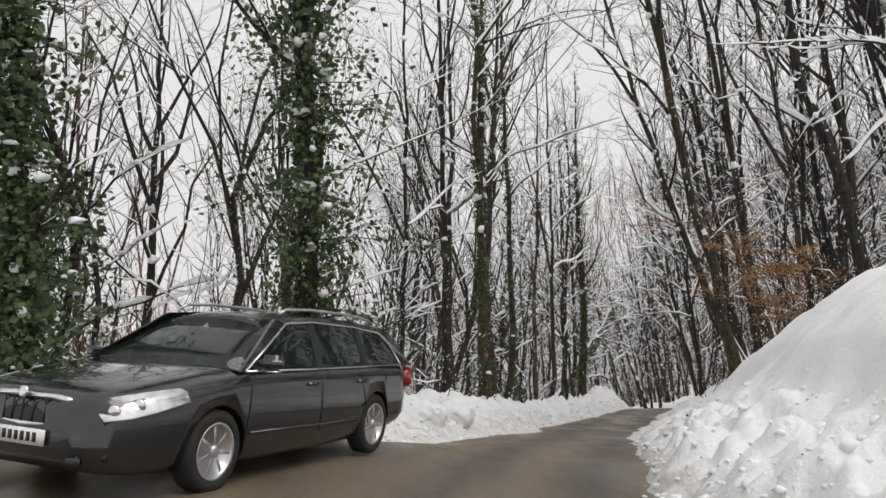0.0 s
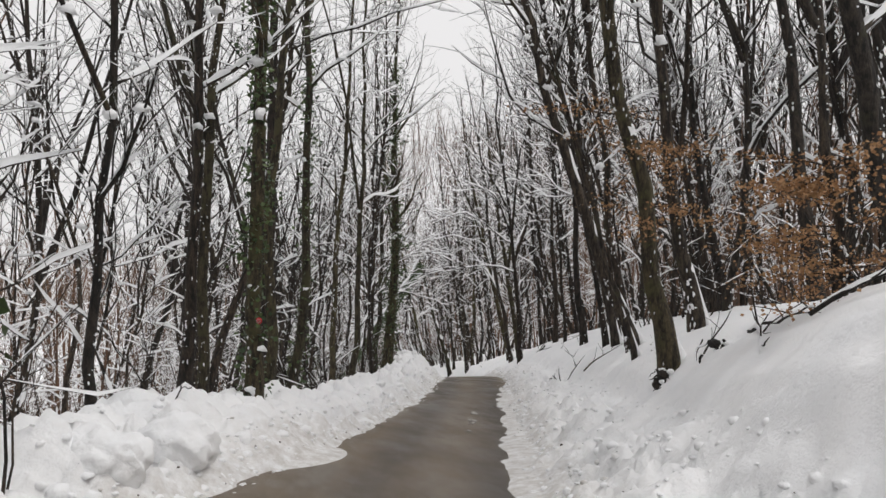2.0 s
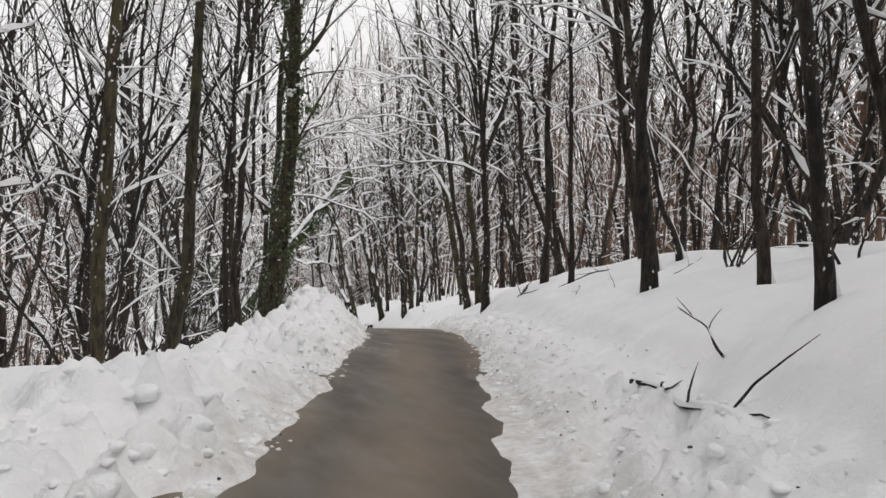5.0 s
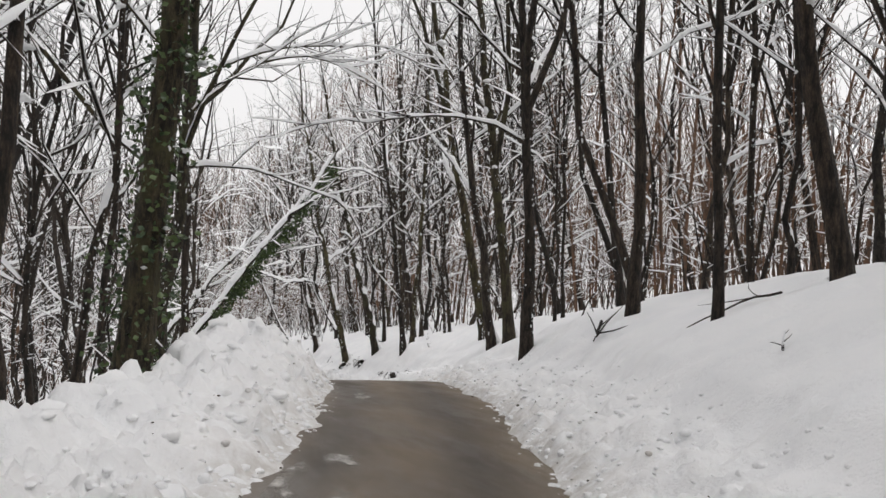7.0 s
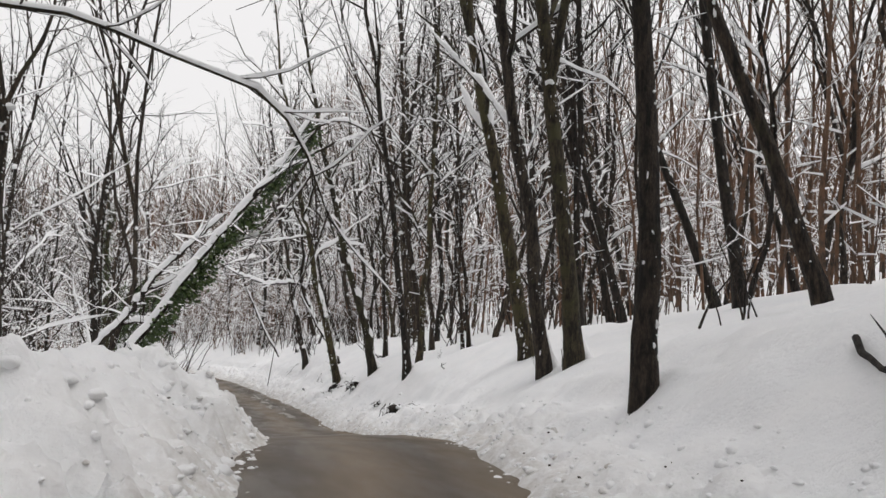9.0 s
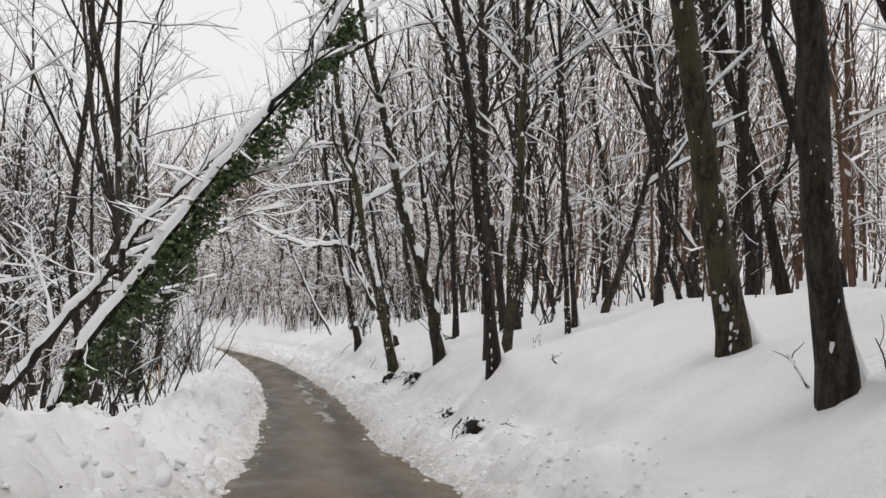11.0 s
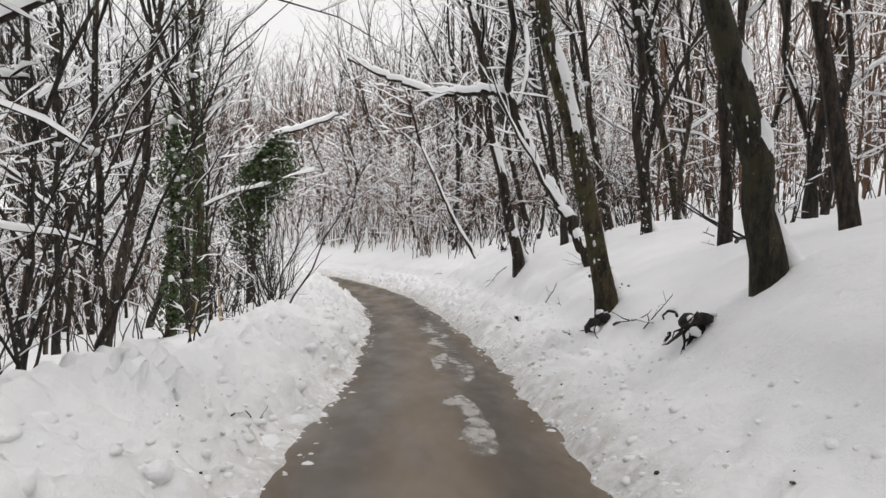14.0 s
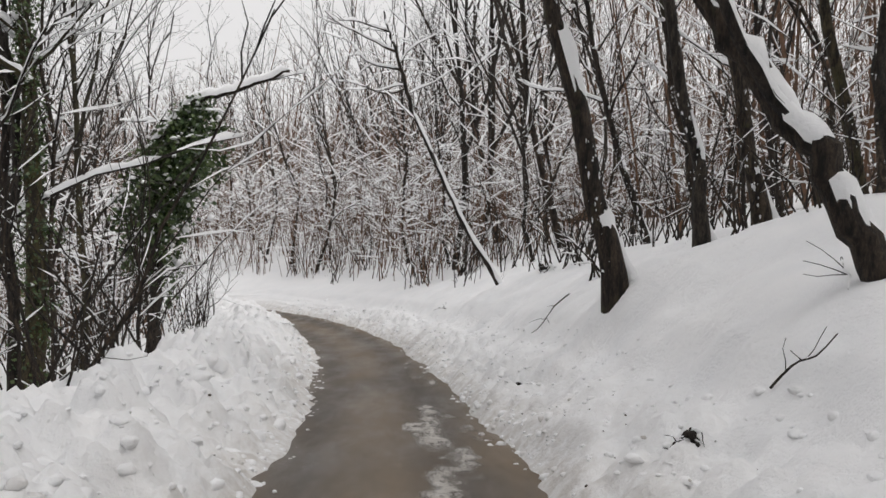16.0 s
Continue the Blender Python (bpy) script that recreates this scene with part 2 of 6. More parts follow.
def height(x, y, fine=True):
    """Height of the snow's surface, and how dirty it is beside the road."""
    x, y = np.atleast_1d(np.asarray(x, float)), np.atleast_1d(np.asarray(y, float))
    s, u, zr = road_frame(x, y)
    edge_r = np.interp(s, RIGHT_EDGE[0], RIGHT_EDGE[1]) + 0.10 * vnoise(x, y, 0.9, 3) + 0.05 * vnoise(x, y, 0.25, 4)
    edge_l = np.interp(s, LEFT_EDGE[0], LEFT_EDGE[1]) + 0.12 * vnoise(x, y, 0.9, 5) + 0.06 * vnoise(x, y, 0.3, 6)
    right = np.interp(u - edge_r, (-9, -0.1, 0.0, 0.15, 0.5, 0.9, 1.2, 1.5, 2.0, 2.6, 3.8, 6.0, 12.0, 20.0, 45.0, 120.0),
                      (-0.10, -0.09, 0.0, 0.12, 0.26, 0.40, 0.58, 0.88, 1.17, 1.42, 1.80, 2.28, 3.3, 4.5, 8.5, 25.0))
    right *= 1 + (np.interp(s, RIGHT_BANK[0], RIGHT_BANK[1]) - 1) * (1 - step01(u, 4.0, 9.0))
    right = right - np.maximum(right - 3.2, 0) * 0.86 * step01(y, 84, 104) * (1 - step01(x, 18, 50))
    over = u - np.interp(s, SLUSH_EDGE[0], SLUSH_EDGE[1]) + 0.12 * vnoise(x, y, 0.7, 41) + 0.06 * vnoise(x, y, 0.22, 42)
    right = np.maximum(right, np.interp(over, (-0.3, 0.0, 0.3, 0.8), (-0.1, 0.0, 0.045, 0.08)))
    right = right - np.maximum(right - 1.9, 0) * 0.5 * (1 - step01(y, 36, 50))
    lb = np.interp(s, LEFT_BANK[0], LEFT_BANK[1])
    left = lb * np.interp(-u - edge_l, (-9, -0.1, 0.0, 0.2, 0.6, 1.1, 1.6, 2.3, 3.4, 5.0), (-0.10, -0.09, 0.0, 0.15, 0.42, 0.74, 0.83, 0.58, 0.1, 0.0))
    left += np.interp(-u - edge_l, (1.2, 2.5, 5.0, 8.0, 30.0, 60.0, 120.0), (0.0, -0.08, -0.32, -0.75, -3.9, -5.6, -4.0))
    left -= np.interp(-u - edge_l, (1.5, 2.8, 8.0, 30.0), (0.0, 0.22, 0.45, 0.0)) * (1 - step01(y, 40, 56))
    z = zr + np.where(u > 0, right, left)
    for mx, my, wide, tall in MOUNDS:
        z = z + tall * np.exp(-((x - mx) ** 2 + (y - my) ** 2) / wide ** 2)
    far = step01(y, 100, 210) * (7 + 16 * step01(x, 5, 45)) + step01(-x, 55, 170) * 15 * step01(y, -40, 40)
    z = z + far * step01(np.abs(u), 7, 25)
    off = np.maximum(u - edge_r, -u - edge_l)
    berm = step01(off, 0.02, 0.4) * np.where(u > 0, 1 - step01(off, 0.7, 1.35), 1 - step01(off, 1.5, 2.6))
    field = step01(off, 0.6, 3.0)
    side = np.where(u > 0, 0.62, 1.0)
    z = z + side * berm * (0.14 * (clod_noise(x, y, 0.85, 7) - 0.4) + 0.12 * vnoise(x, y, 1.7, 8))
    if fine:
        rough = side * (0.85 + 0.6 * vnoise(x, y, 1.3, 15))
        wx, wy = x + 0.10 * vnoise(x, y, 0.3, 21), y + 0.06 * vnoise(x, y, 0.2, 22)
        z = z + berm * rough * (0.15 * (clod_noise(wx, wy, 0.46, 9) - 0.35) + 0.16 * (clod_noise(wx, wy, 0.27, 12) - 0.35) + 0.09 * (clod_noise(x, y, 0.14, 33) - 0.35))
    z = z + field * (0.16 * vnoise(x, y, 3.1, 11) + 0.05 * vnoise(x, y, 0.9, 12) + 0.05 * clod_noise(x, y, 1.1, 51) + 0.02 * vnoise(x, y, 0.4, 52))
    z = z + step01(off, 6, 20) * 0.5 * vnoise(x, y, 9.0, 13)
    dirt = np.maximum(1 - step01(off, 0.05, 0.5), 0.8 * (u > 0) * step01(over, 0.0, 0.05) * (off < 0.05)) * 0.42 + (1 - step01(off, 0.3, 1.2)) * 0.13 + 0.03 * berm
    return z, dirt


# places along the road (their y) and the road's half width, the banks' size
RIGHT_EDGE = ((-20, 0, 6, 12, 20, 28, 31, 38, 48, 51, 57, 61, 70, 90), (1.7, 1.4, 1.05, 0.95, 0.92, 0.95, 1.15, 1.2, 1.18, 1.0, 1.0, 1.12, 1.08, 1.08))
LEFT_EDGE = ((-20, 0, 3, 7.5, 10, 13, 16, 19, 21, 24, 31, 37, 50, 60, 66, 72, 90), (3.0, 3.2, 3.9, 3.9, 2.7, 2.0, 1.65, 1.36, 1.2, 0.95, 0.95, 0.98, 0.98, 0.94, 0.86, 0.85, 1.0))
LEFT_BANK = ((-20, 5, 10, 12.7, 15.6, 18, 23, 28, 30.5, 33, 37, 41, 47, 53, 56, 61, 66, 90),
             (0.8, 0.8, 0.9, 0.88, 0.66, 0.56, 0.45, 0.34, 0.38, 0.6, 1.1, 1.15, 0.8, 0.62, 0.6, 0.8, 0.95, 1.0))
RIGHT_BANK = ((-20, 3, 9, 12, 15, 18, 21.5, 25, 30, 32.5, 35, 38, 42.5, 46, 49, 52, 55, 58.5, 62, 66, 72, 90),
              (1.0, 1.3, 1.4, 1.3, 1.05, 1.05, 0.96, 0.92, 0.9, 0.95, 1.0, 1.0, 0.78, 1.0, 1.35, 1.05, 1.18, 1.0, 1.2, 1.42, 1.1, 0.8))
# humps of snow at the feet of trees and hollows under roots: place, width, height
MOUNDS = ((13.5, 49.2, 0.55, 0.36), (12.9, 48.4, 0.35, -0.16), (13.95, 66.6, 0.6, 0.26), (13.75, 58.7, 0.5, 0.14), (14.4, 55.3, 0.6, 0.12), (14.3, 52.1, 0.7, 0.05), (13.3, 42.5, 0.5, -0.08),
          (13.1, 35.9, 0.6, 0.12), (0.9, 16.4, 0.9, 0.3), (12.6, 74.5, 1.2, 0.2))
# where packed slush covers the lane's hill side
SLUSH_EDGE = ((-20, 10, 14, 19, 22, 27, 30, 90), (2.0, 1.2, 0.56, 0.6, 0.5, 0.66, 2.0, 2.0))


# ---- mesh helpers ----
def link_mesh(name, verts, faces, material, parent=None, label="", smooth=True):
    me = bpy.data.meshes.new(name)
    me.from_pydata([tuple(v) for v in verts], [], faces)
    me.materials.append(material)
    if smooth:
        me.polygons.foreach_set("use_smooth", [True] * len(me.polygons))
    me.update()
    ob = new(name, me)
    if parent:
        ob.parent = parent
    if label:
        ob["label"] = label
    return ob


def part(name, bm, material, parent, label="", smooth=True):
    me = bpy.data.meshes.new(name)
    bm.normal_update()
    bm.to_mesh(me)
    bm.free()
    me.materials.append(material)
    if smooth:
        me.polygons.foreach_set("use_smooth", [True] * len(me.polygons))
    ob = new(name, me)
    if parent:
        ob.parent = parent
    if label:
        ob["label"] = label
    return ob


# ---- ground: one sheet from the roadside to the hills ----
def axis(fine_a, fine_b, step, reach_a, reach_b, grow=1.22):
    mid = list(np.arange(fine_a, fine_b, step))
    lo, hi, d = [], [], step
    v = fine_a
    while v > reach_a:
        d *= grow
        v -= d
        lo.append(v)
    d, v = step, mid[-1]
    while v < reach_b:
        d *= grow
        v += d
        hi.append(v)
    return np.array(lo[::-1] + mid + hi)


ys = axis(2.5, 84.0, 0.065, -900, 2600, 1.15)
wing = np.arange(0.45, 3.0, 0.055)
reach = 3.0 + np.cumsum(0.085 * 1.14 ** np.arange(60))
off_x = np.concatenate([-reach[::-1], -wing[::-1], (0.0,), wing, reach])
mid_x = np.interp(ys, [p[1] for p in ROAD[:26]], [p[0] for p in ROAD[:26]])
gx = (mid_x[:, None] + off_x[None, :]).ravel()
gy = np.repeat(ys, len(off_x))
gz, gdirt = height(gx, gy)
nx, ny = len(off_x), len(ys)
idx = np.arange(nx * ny).reshape(ny, nx)
quads = np.stack([idx[:-1, :-1], idx[:-1, 1:], idx[1:, 1:], idx[1:, :-1]], -1).reshape(-1, 4)
ground = link_mesh("ground", np.stack([gx, gy, gz], 1).tolist(), quads.tolist(), SNOW)
attr = ground.data.attributes.new("dirt", "FLOAT", "POINT")
attr.data.foreach_set("value", gdirt.astype(np.float32))
tagged(ground, "deep white snow over the forest floor and ploughed banks", "snow ground", kind="structure")

def lay_by(w, y):
    """The passing place lies a little higher than the lane and slopes up to the verge."""
    rise = float(np.interp(-w, (0.9, 1.8, 2.3, 3.6, 4.4), (0.0, 0.14, 0.17, 0.305, 0.36))) + 0.004 * w * w
    return rise * float(step01(np.array(y), 0.0, 3.0) * (1 - step01(np.array(y), 9.5, 12.5)))


# the road: a crowned ribbon of wet asphalt under the banks' feet
rv, rf = [], []
across = np.concatenate([(-4.4, -3.6, -3.0, -2.4, -1.8), np.linspace(-1.4, 1.4, 15), (1.8, 2.6)])
keep = [k for k in range(0, len(LINE), 2) if -30 < LINE[k, 1] < 106 and LINE[k, 0] > -20]
for row, k in enumerate(keep):
    px, py, pz = LINE[k]
    dx, dy = LINE_DIR[k]
    narrow = float(np.interp(py, (12.0, 18.0), (1.0, 0.1)))
    for w in across:
        if w < -1.4:
            w = -1.4 + (w + 1.4) * narrow
        rv.append((px + dy * w, py - dx * w, pz + lay_by(w, py - dx * w) + 0.02 - 0.012 * w * w * 0.3 + 0.008 * float(vnoise(px + w, py, 1.5, 30))))
    if row:
        m = len(across)
        for c in range(m - 1):
            a = (row - 1) * m + c
            rf.append((a, a + 1, a + m + 1, a + m))
road = link_mesh("road", rv, rf, ASPHALT)
lane = road.data.attributes.new("lane", "FLOAT", "POINT")
lane.data.foreach_set("value", np.tile(np.abs(np.abs(across + 0.05) - 0.62), len(keep)).astype(np.float32))
tagged(road, "narrow wet asphalt lane, brown with meltwater between snow banks", "road", kind="structure")


# ---- trees ----
def unit(v):
    return v / (np.linalg.norm(v) + 1e-9)


class Wood:
    """Collects tubes for the wood of a tree and caps for the snow that lies on it."""

    def __init__(self):
        self.v, self.f = {}, {}

    def add(self, key, verts, faces):
        v, f = self.v.setdefault(key, []), self.f.setdefault(key, [])
        n = len(v)
        v.extend(verts)
        f.extend(tuple(i + n for i in q) for q in faces)

    def tube(self, key, pts, radii, sides, flare=0.0, rng=None):
        verts, faces = [], []
        n = len(pts)
        side = None
        for k in range(n):
            d = unit(pts[min(k + 1, n - 1)] - pts[max(k - 1, 0)])
            if side is None:
                side = unit(np.cross(d, (0.31, 0.95, 0.05)))
            side = unit(side - d * np.dot(side, d))
            other = np.cross(d, side)
            for j in range(sides):
                a = 2 * math.pi * j / sides
                r = radii[k]
                if flare and k < 3:
                    r *= 1 + flare * (0.6 + 0.4 * math.sin(3 * a + 1.0)) * (1, 0.5, 0.15)[k]
                if rng is not None:
                    r *= 1 + 0.06 * rng.standard_normal()
                verts.append(tuple(pts[k] + (side * math.cos(a) + other * math.sin(a)) * r))
            if k:
                for j in range(sides):
                    a, b = (k - 1) * sides + j, (k - 1) * sides + (j + 1) % sides
                    faces.append((a, b, b + sides, a + sides))
        faces.append(tuple(range((n - 1) * sides, n * sides)))
        self.add(key, verts, faces)

    def cap(self, pts, radii, thick, rng, steep=0.8, key="snow", gap=0.07, even=False):
        """A ridge of snow along the upper side of a branch, with gaps."""
        run = []
        if radii[0] > 0.03:
            # long stretches are cut short, so that the snow lies in uneven heaps
            fine_p, fine_r = [], []
            for k in range(len(pts) - 1):
                m = max(1, min(9, int(np.linalg.norm(pts[k + 1] - pts[k]) / 0.2)))
                for j in range(m):
                    fine_p.append(pts[k] + (pts[k + 1] - pts[k]) * j / m)
                    fine_r.append(radii[k] + (radii[k + 1] - radii[k]) * j / m)
            pts, radii = fine_p + [pts[-1]], fine_r + [radii[-1]]
            gap = gap * 0.7
        n = len(pts)
        for k in range(n - 1):
            d = unit(pts[k + 1] - pts[k])
            if abs(d[2]) < steep and rng.random() > gap:
                if not run:
                    run = [k]
                run.append(k + 1)
                continue
            self._ridge(pts, radii, run, thick, rng, key, even)
            run = []
        self._ridge(pts, radii, run, thick, rng, key, even)

    def _ridge(self, pts, radii, run, thick, rng, key, even=False):
        if len(run) < 2:
            return
        verts, faces = [], []
        m = len(run)
        thin = radii[run[0]] < 0.022
        m5 = 3 if thin else 5
        for i, k in enumerate(run):
            d = unit(pts[run[min(i + 1, m - 1)]] - pts[run[max(i - 1, 0)]])
            side = unit(np.cross(d, (0, 0, 1.0)))
            up = np.cross(side, d)
            flat = max(0.22, 1 - d[2] * d[2]) ** 0.7
            end = 0.15 if i in (0, m - 1) else 1.0
            t = thick * flat * end * (0.25 + 1.3 * rng.random())
            w = (radii[k] * 1.0 + 0.22 * t) * (0.5 if end < 1 else 0.7 + 0.4 * rng.random())
            if even:
                t = thick * flat * (0.08 if end < 1 else 0.8 + 0.45 * rng.random())
                w = (radii[k] * (1.0 + 0.25 * rng.random()) + 0.12 * t) * (0.45 if end < 1 else 1.0)
            c = pts[k] + side * radii[k] * 0.14 * rng.standard_normal()
            if thin:
                verts += [tuple(c - side * w), tuple(c + up * (radii[k] * 0.9 + t)), tuple(c + side * w)]
            else:
                verts += [tuple(c - side * w), tuple(c - side * w * 0.85 + up * (radii[k] * 0.5 + t * 0.6)), tuple(c + up * (radii[k] * 0.9 + t)),
                          tuple(c + side * w * 0.85 + up * (radii[k] * 0.5 + t * 0.6)), tuple(c + side * w)]
            if i:
                a = (i - 1) * m5
                faces += [(a + j, a + j + 1, a + j + m5 + 1, a + j + m5) for j in range(m5 - 1)]
        faces += [tuple(range(m5)), tuple((m - 1) * m5 + j for j in reversed(range(m5)))]
        self.add(key, verts, faces)

    def lump(self, c, size, rng, key="snow", squash=0.8):
        verts, faces = [], []
        sx, sy, sz = rng.uniform(0.55, 1.25), rng.uniform(0.55, 1.25), rng.uniform(0.6, 1.25)
        squash *= sz
        for a, z, r in ((0, -0.55, 0.75), (0.6, 0.1, 1.0), (0.2, 0.7, 0.6)):
            for j in range(5):
                b = a + 2 * math.pi * j / 5
                q = r * (0.55 + 0.8 * rng.random())
                verts.append((c[0] + size * q * sx * math.cos(b), c[1] + size * q * sy * math.sin(b), c[2] + size * (z + rng.normal(0, 0.18)) * squash))
        verts.append((c[0], c[1], c[2] + size * squash))
        for k in range(2):
            for j in range(5):
                a, b = k * 5 + j, k * 5 + (j + 1) % 5
                faces.append((a, b, b + 5, a + 5))
        faces += [(10 + j, 10 + (j + 1) % 5, 15) for j in range(5)]
        faces.append((4, 3, 2, 1, 0))
        self.add(key, verts, faces)

    def plaque(self, c, out, up, wide, tall, thick, rng, key="snow"):
        """A flat crust of snow stuck to bark."""
        side = unit(np.cross(out, up))
        verts = [tuple(c + out * thick)]
        for j in range(9):
            a = 2 * math.pi * j / 9
            q = 0.5 + 0.65 * rng.random()
            verts.append(tuple(c + side * (wide * q * math.cos(a)) + up * (tall * q * math.sin(a)) - out * (0.25 * wide * abs(math.cos(a)) + 0.004)))
        self.add(key, verts, [(0, 1 + j, 1 + (j + 1) % 9) for j in range(9)])

    def leaf(self, key, c, size, rng, droop=0.3):
        a = rng.random() * 6.283
        d = np.array((math.cos(a), math.sin(a), -droop + 0.5 * rng.standard_normal()))
        d = unit(d)
        s = unit(np.cross(d, unit(rng.standard_normal(3))))
        n = np.cross(d, s)
        self.add(key, [tuple(c), tuple(c + d * size * 0.5 + s * size * 0.42 + n * size * 0.1), tuple(c + d * size), tuple(c + d * size * 0.5 - s * size * 0.42 + n * size * 0.1)],
                 [(0, 1, 2), (0, 2, 3)])


def bent(start, direction, length, n, rng, wander, lift):
    """A line of n + 1 points that wanders and bends up (or down) as it goes."""
    pts, d = [np.array(start, float)], unit(np.array(direction, float))
    for _ in range(n):
        d = unit(d + rng.standard_normal(3) * wander + np.array((0, 0, lift)))
        pts.append(pts[-1] + d * length / n)
    return pts


def along(pts, f):
    k = f * (len(pts) - 1)
    i = min(int(k), len(pts) - 2)
    return pts[i] + (pts[i + 1] - pts[i]) * (k - i), unit(pts[i + 1] - pts[i])


def grow(rng, H, r0, lean=(0, 0), bow=(0, 0), limbs=16, twigs=5, sub=2, first=0.3, spread=0.9, snow=0.05, sides=8, reach=0.24, limb_lift=0.10, patches=10, segs=9, fork=0.0, split=False, sway=0.012):
    """A bare tree at the origin: trunk, branches, twigs and the snow on them."""
    w, fine = Wood(), "twig" if split else "crown"
    trunk = []
    wob = rng.standard_normal((4, 2))
    fs = [0.0, 0.22 / H, 0.6 / H] + [k / segs for k in range(1, segs + 1)]
    for f in fs:
        wx = sway * H * (wob[0, 0] * math.sin(3.1 * f) + wob[1, 0] * math.sin(6.2 * f))
        wy = sway * H * (wob[0, 1] * math.sin(3.1 * f) + wob[1, 1] * math.sin(6.2 * f))
        trunk.append(np.array((lean[0] * f * H + bow[0] * f * f * H + wx, lean[1] * f * H + bow[1] * f * f * H + wy, f * H - (0.35 if f == 0 else 0.0))))
    for q in trunk[3:]:
        q[:2] += rng.normal(0, 0.045 if split else 0.10, 2)
    radii = [r0 * (1 - 0.93 * f ** 0.9) + 0.008 for f in fs]
    w.tube("trunk", trunk, radii, sides + (6 if r0 > 0.085 and split else 0), 0.55, rng)
    w.cap(trunk[2:], radii[2:], snow * 1.2, rng, 0.975 if split else 0.93, "snow", 0.45)
    trunk, radii = [trunk[0]] + trunk[3:], [radii[0]] + radii[3:]
    for _ in range(patches):
        f = rng.random() ** 1.6 * 0.7
        p, d = along(trunk, 0.02 + f)
        r = r0 * (1 - 0.93 * f)
        a = rng.normal(4.9, 0.9)
        if split and _ % 6:
            # crumbs beside the last clump
            f, a = max(0.0, clump[0] + rng.normal(0, 0.25) / H), clump[1] + rng.normal(0, 0.35)
            p, d = along(trunk, min(0.97, 0.02 + f))
            r = r0 * (1 - 0.93 * f)
        else:
            clump = f, a
        out = np.array((math.cos(a), math.sin(a), 0))
        w.plaque(p + out * r * 0.92, out, np.array((0, 0, 1.0)), 0.006 + min(r, 0.06) * rng.uniform(0.04, 0.36), 0.008 + min(r, 0.07) * rng.uniform(0.08, 0.8), 0.012 + min(r, 0.06) * 0.4 * rng.random(), rng)
    golden = rng.random() * 6
    for i in range(limbs):
        f = first + (0.97 - first) * ((i + rng.random() * 0.8) / limbs)
        p, d = along(trunk, f)
        r = (r0 * (1 - 0.93 * f ** 0.9) + 0.006) * (0.35 + 0.25 * rng.random())
        golden += 2.4 + 0.5 * rng.standard_normal()
        out = np.array((math.cos(golden), math.sin(golden), 0))
        dirn = d * (0.55 + 0.35 * rng.random() + 0.4 * f) + out * spread
        L = H * reach * (1.15 - 0.75 * f) * (0.55 + 0.7 * rng.random())
        if rng.random() < fork:
            dirn, L, r = d + out * 0.32, H * (0.96 - f) * 0.9, r * 1.6
        limb = bent(p, dirn, L, 5, rng, 0.19, limb_lift)
        lr = [r * (1 - 0.85 * k / 5) + 0.004 for k in range(6)]
        w.tube(f"branch{i}" if split else "crown", limb, lr, 5 if sides > 6 else 4)
        w.cap(limb, lr, snow * (0.7 + 6 * r), rng)
        if rng.random() < 0.6:
            w.lump(p + out * r0 * 0.7 + np.array((0, 0, r + 0.03)), r0 * rng.uniform(0.35, 0.9) + 0.03, rng, "snow", 0.9)
        for _ in range(2):
            q, e = along(limb, rng.uniform(0.15, 0.9))
            if rng.random() < 0.45:
                w.lump(q + np.array((0, 0, 0.03)), rng.uniform(0.035, 0.10), rng, "snow", 0.7)
        for t in range(twigs):
            g = 0.2 + 0.78 * (t + rng.random()) / twigs
            q, e = along(limb, g)
            b = rng.random() * 6.283
            o = unit(np.cross(e, (math.cos(b), math.sin(b), 0.4)))
            tl = L * (0.62 - 0.35 * g) * (0.6 + 0.7 * rng.random())
            tr = max(0.005, r * (1 - 0.85 * g) * 0.6)
            twig = bent(q, e * 0.9 + o * 0.75, tl, 3, rng, 0.18, 0.07)
            tw = [tr, tr * 0.75, tr * 0.5, 0.0035]
            w.tube(fine, twig, tw, 3)
            if rng.random() < 0.75:
                w.cap(twig, tw, snow * 0.55, rng)
            for s_ in range(sub):
                h = 0.25 + 0.65 * (s_ + rng.random()) / sub
                q2, e2 = along(twig, h)
                b = rng.random() * 6.283
                o = unit(np.cross(e2, (math.cos(b), math.sin(b), 0.3)))
                sl = tl * 0.5 * (0.6 + 0.6 * rng.random())
                sp = bent(q2, e2 + o * 0.7, sl, 2, rng, 0.12, 0.04)
                w.tube(fine, sp, [0.006, 0.0045, 0.003], 3)
                if rng.random() < 0.35:
                    w.cap(sp, [0.006, 0.0045, 0.003], snow * 0.4, rng)
    return w, trunk, radii


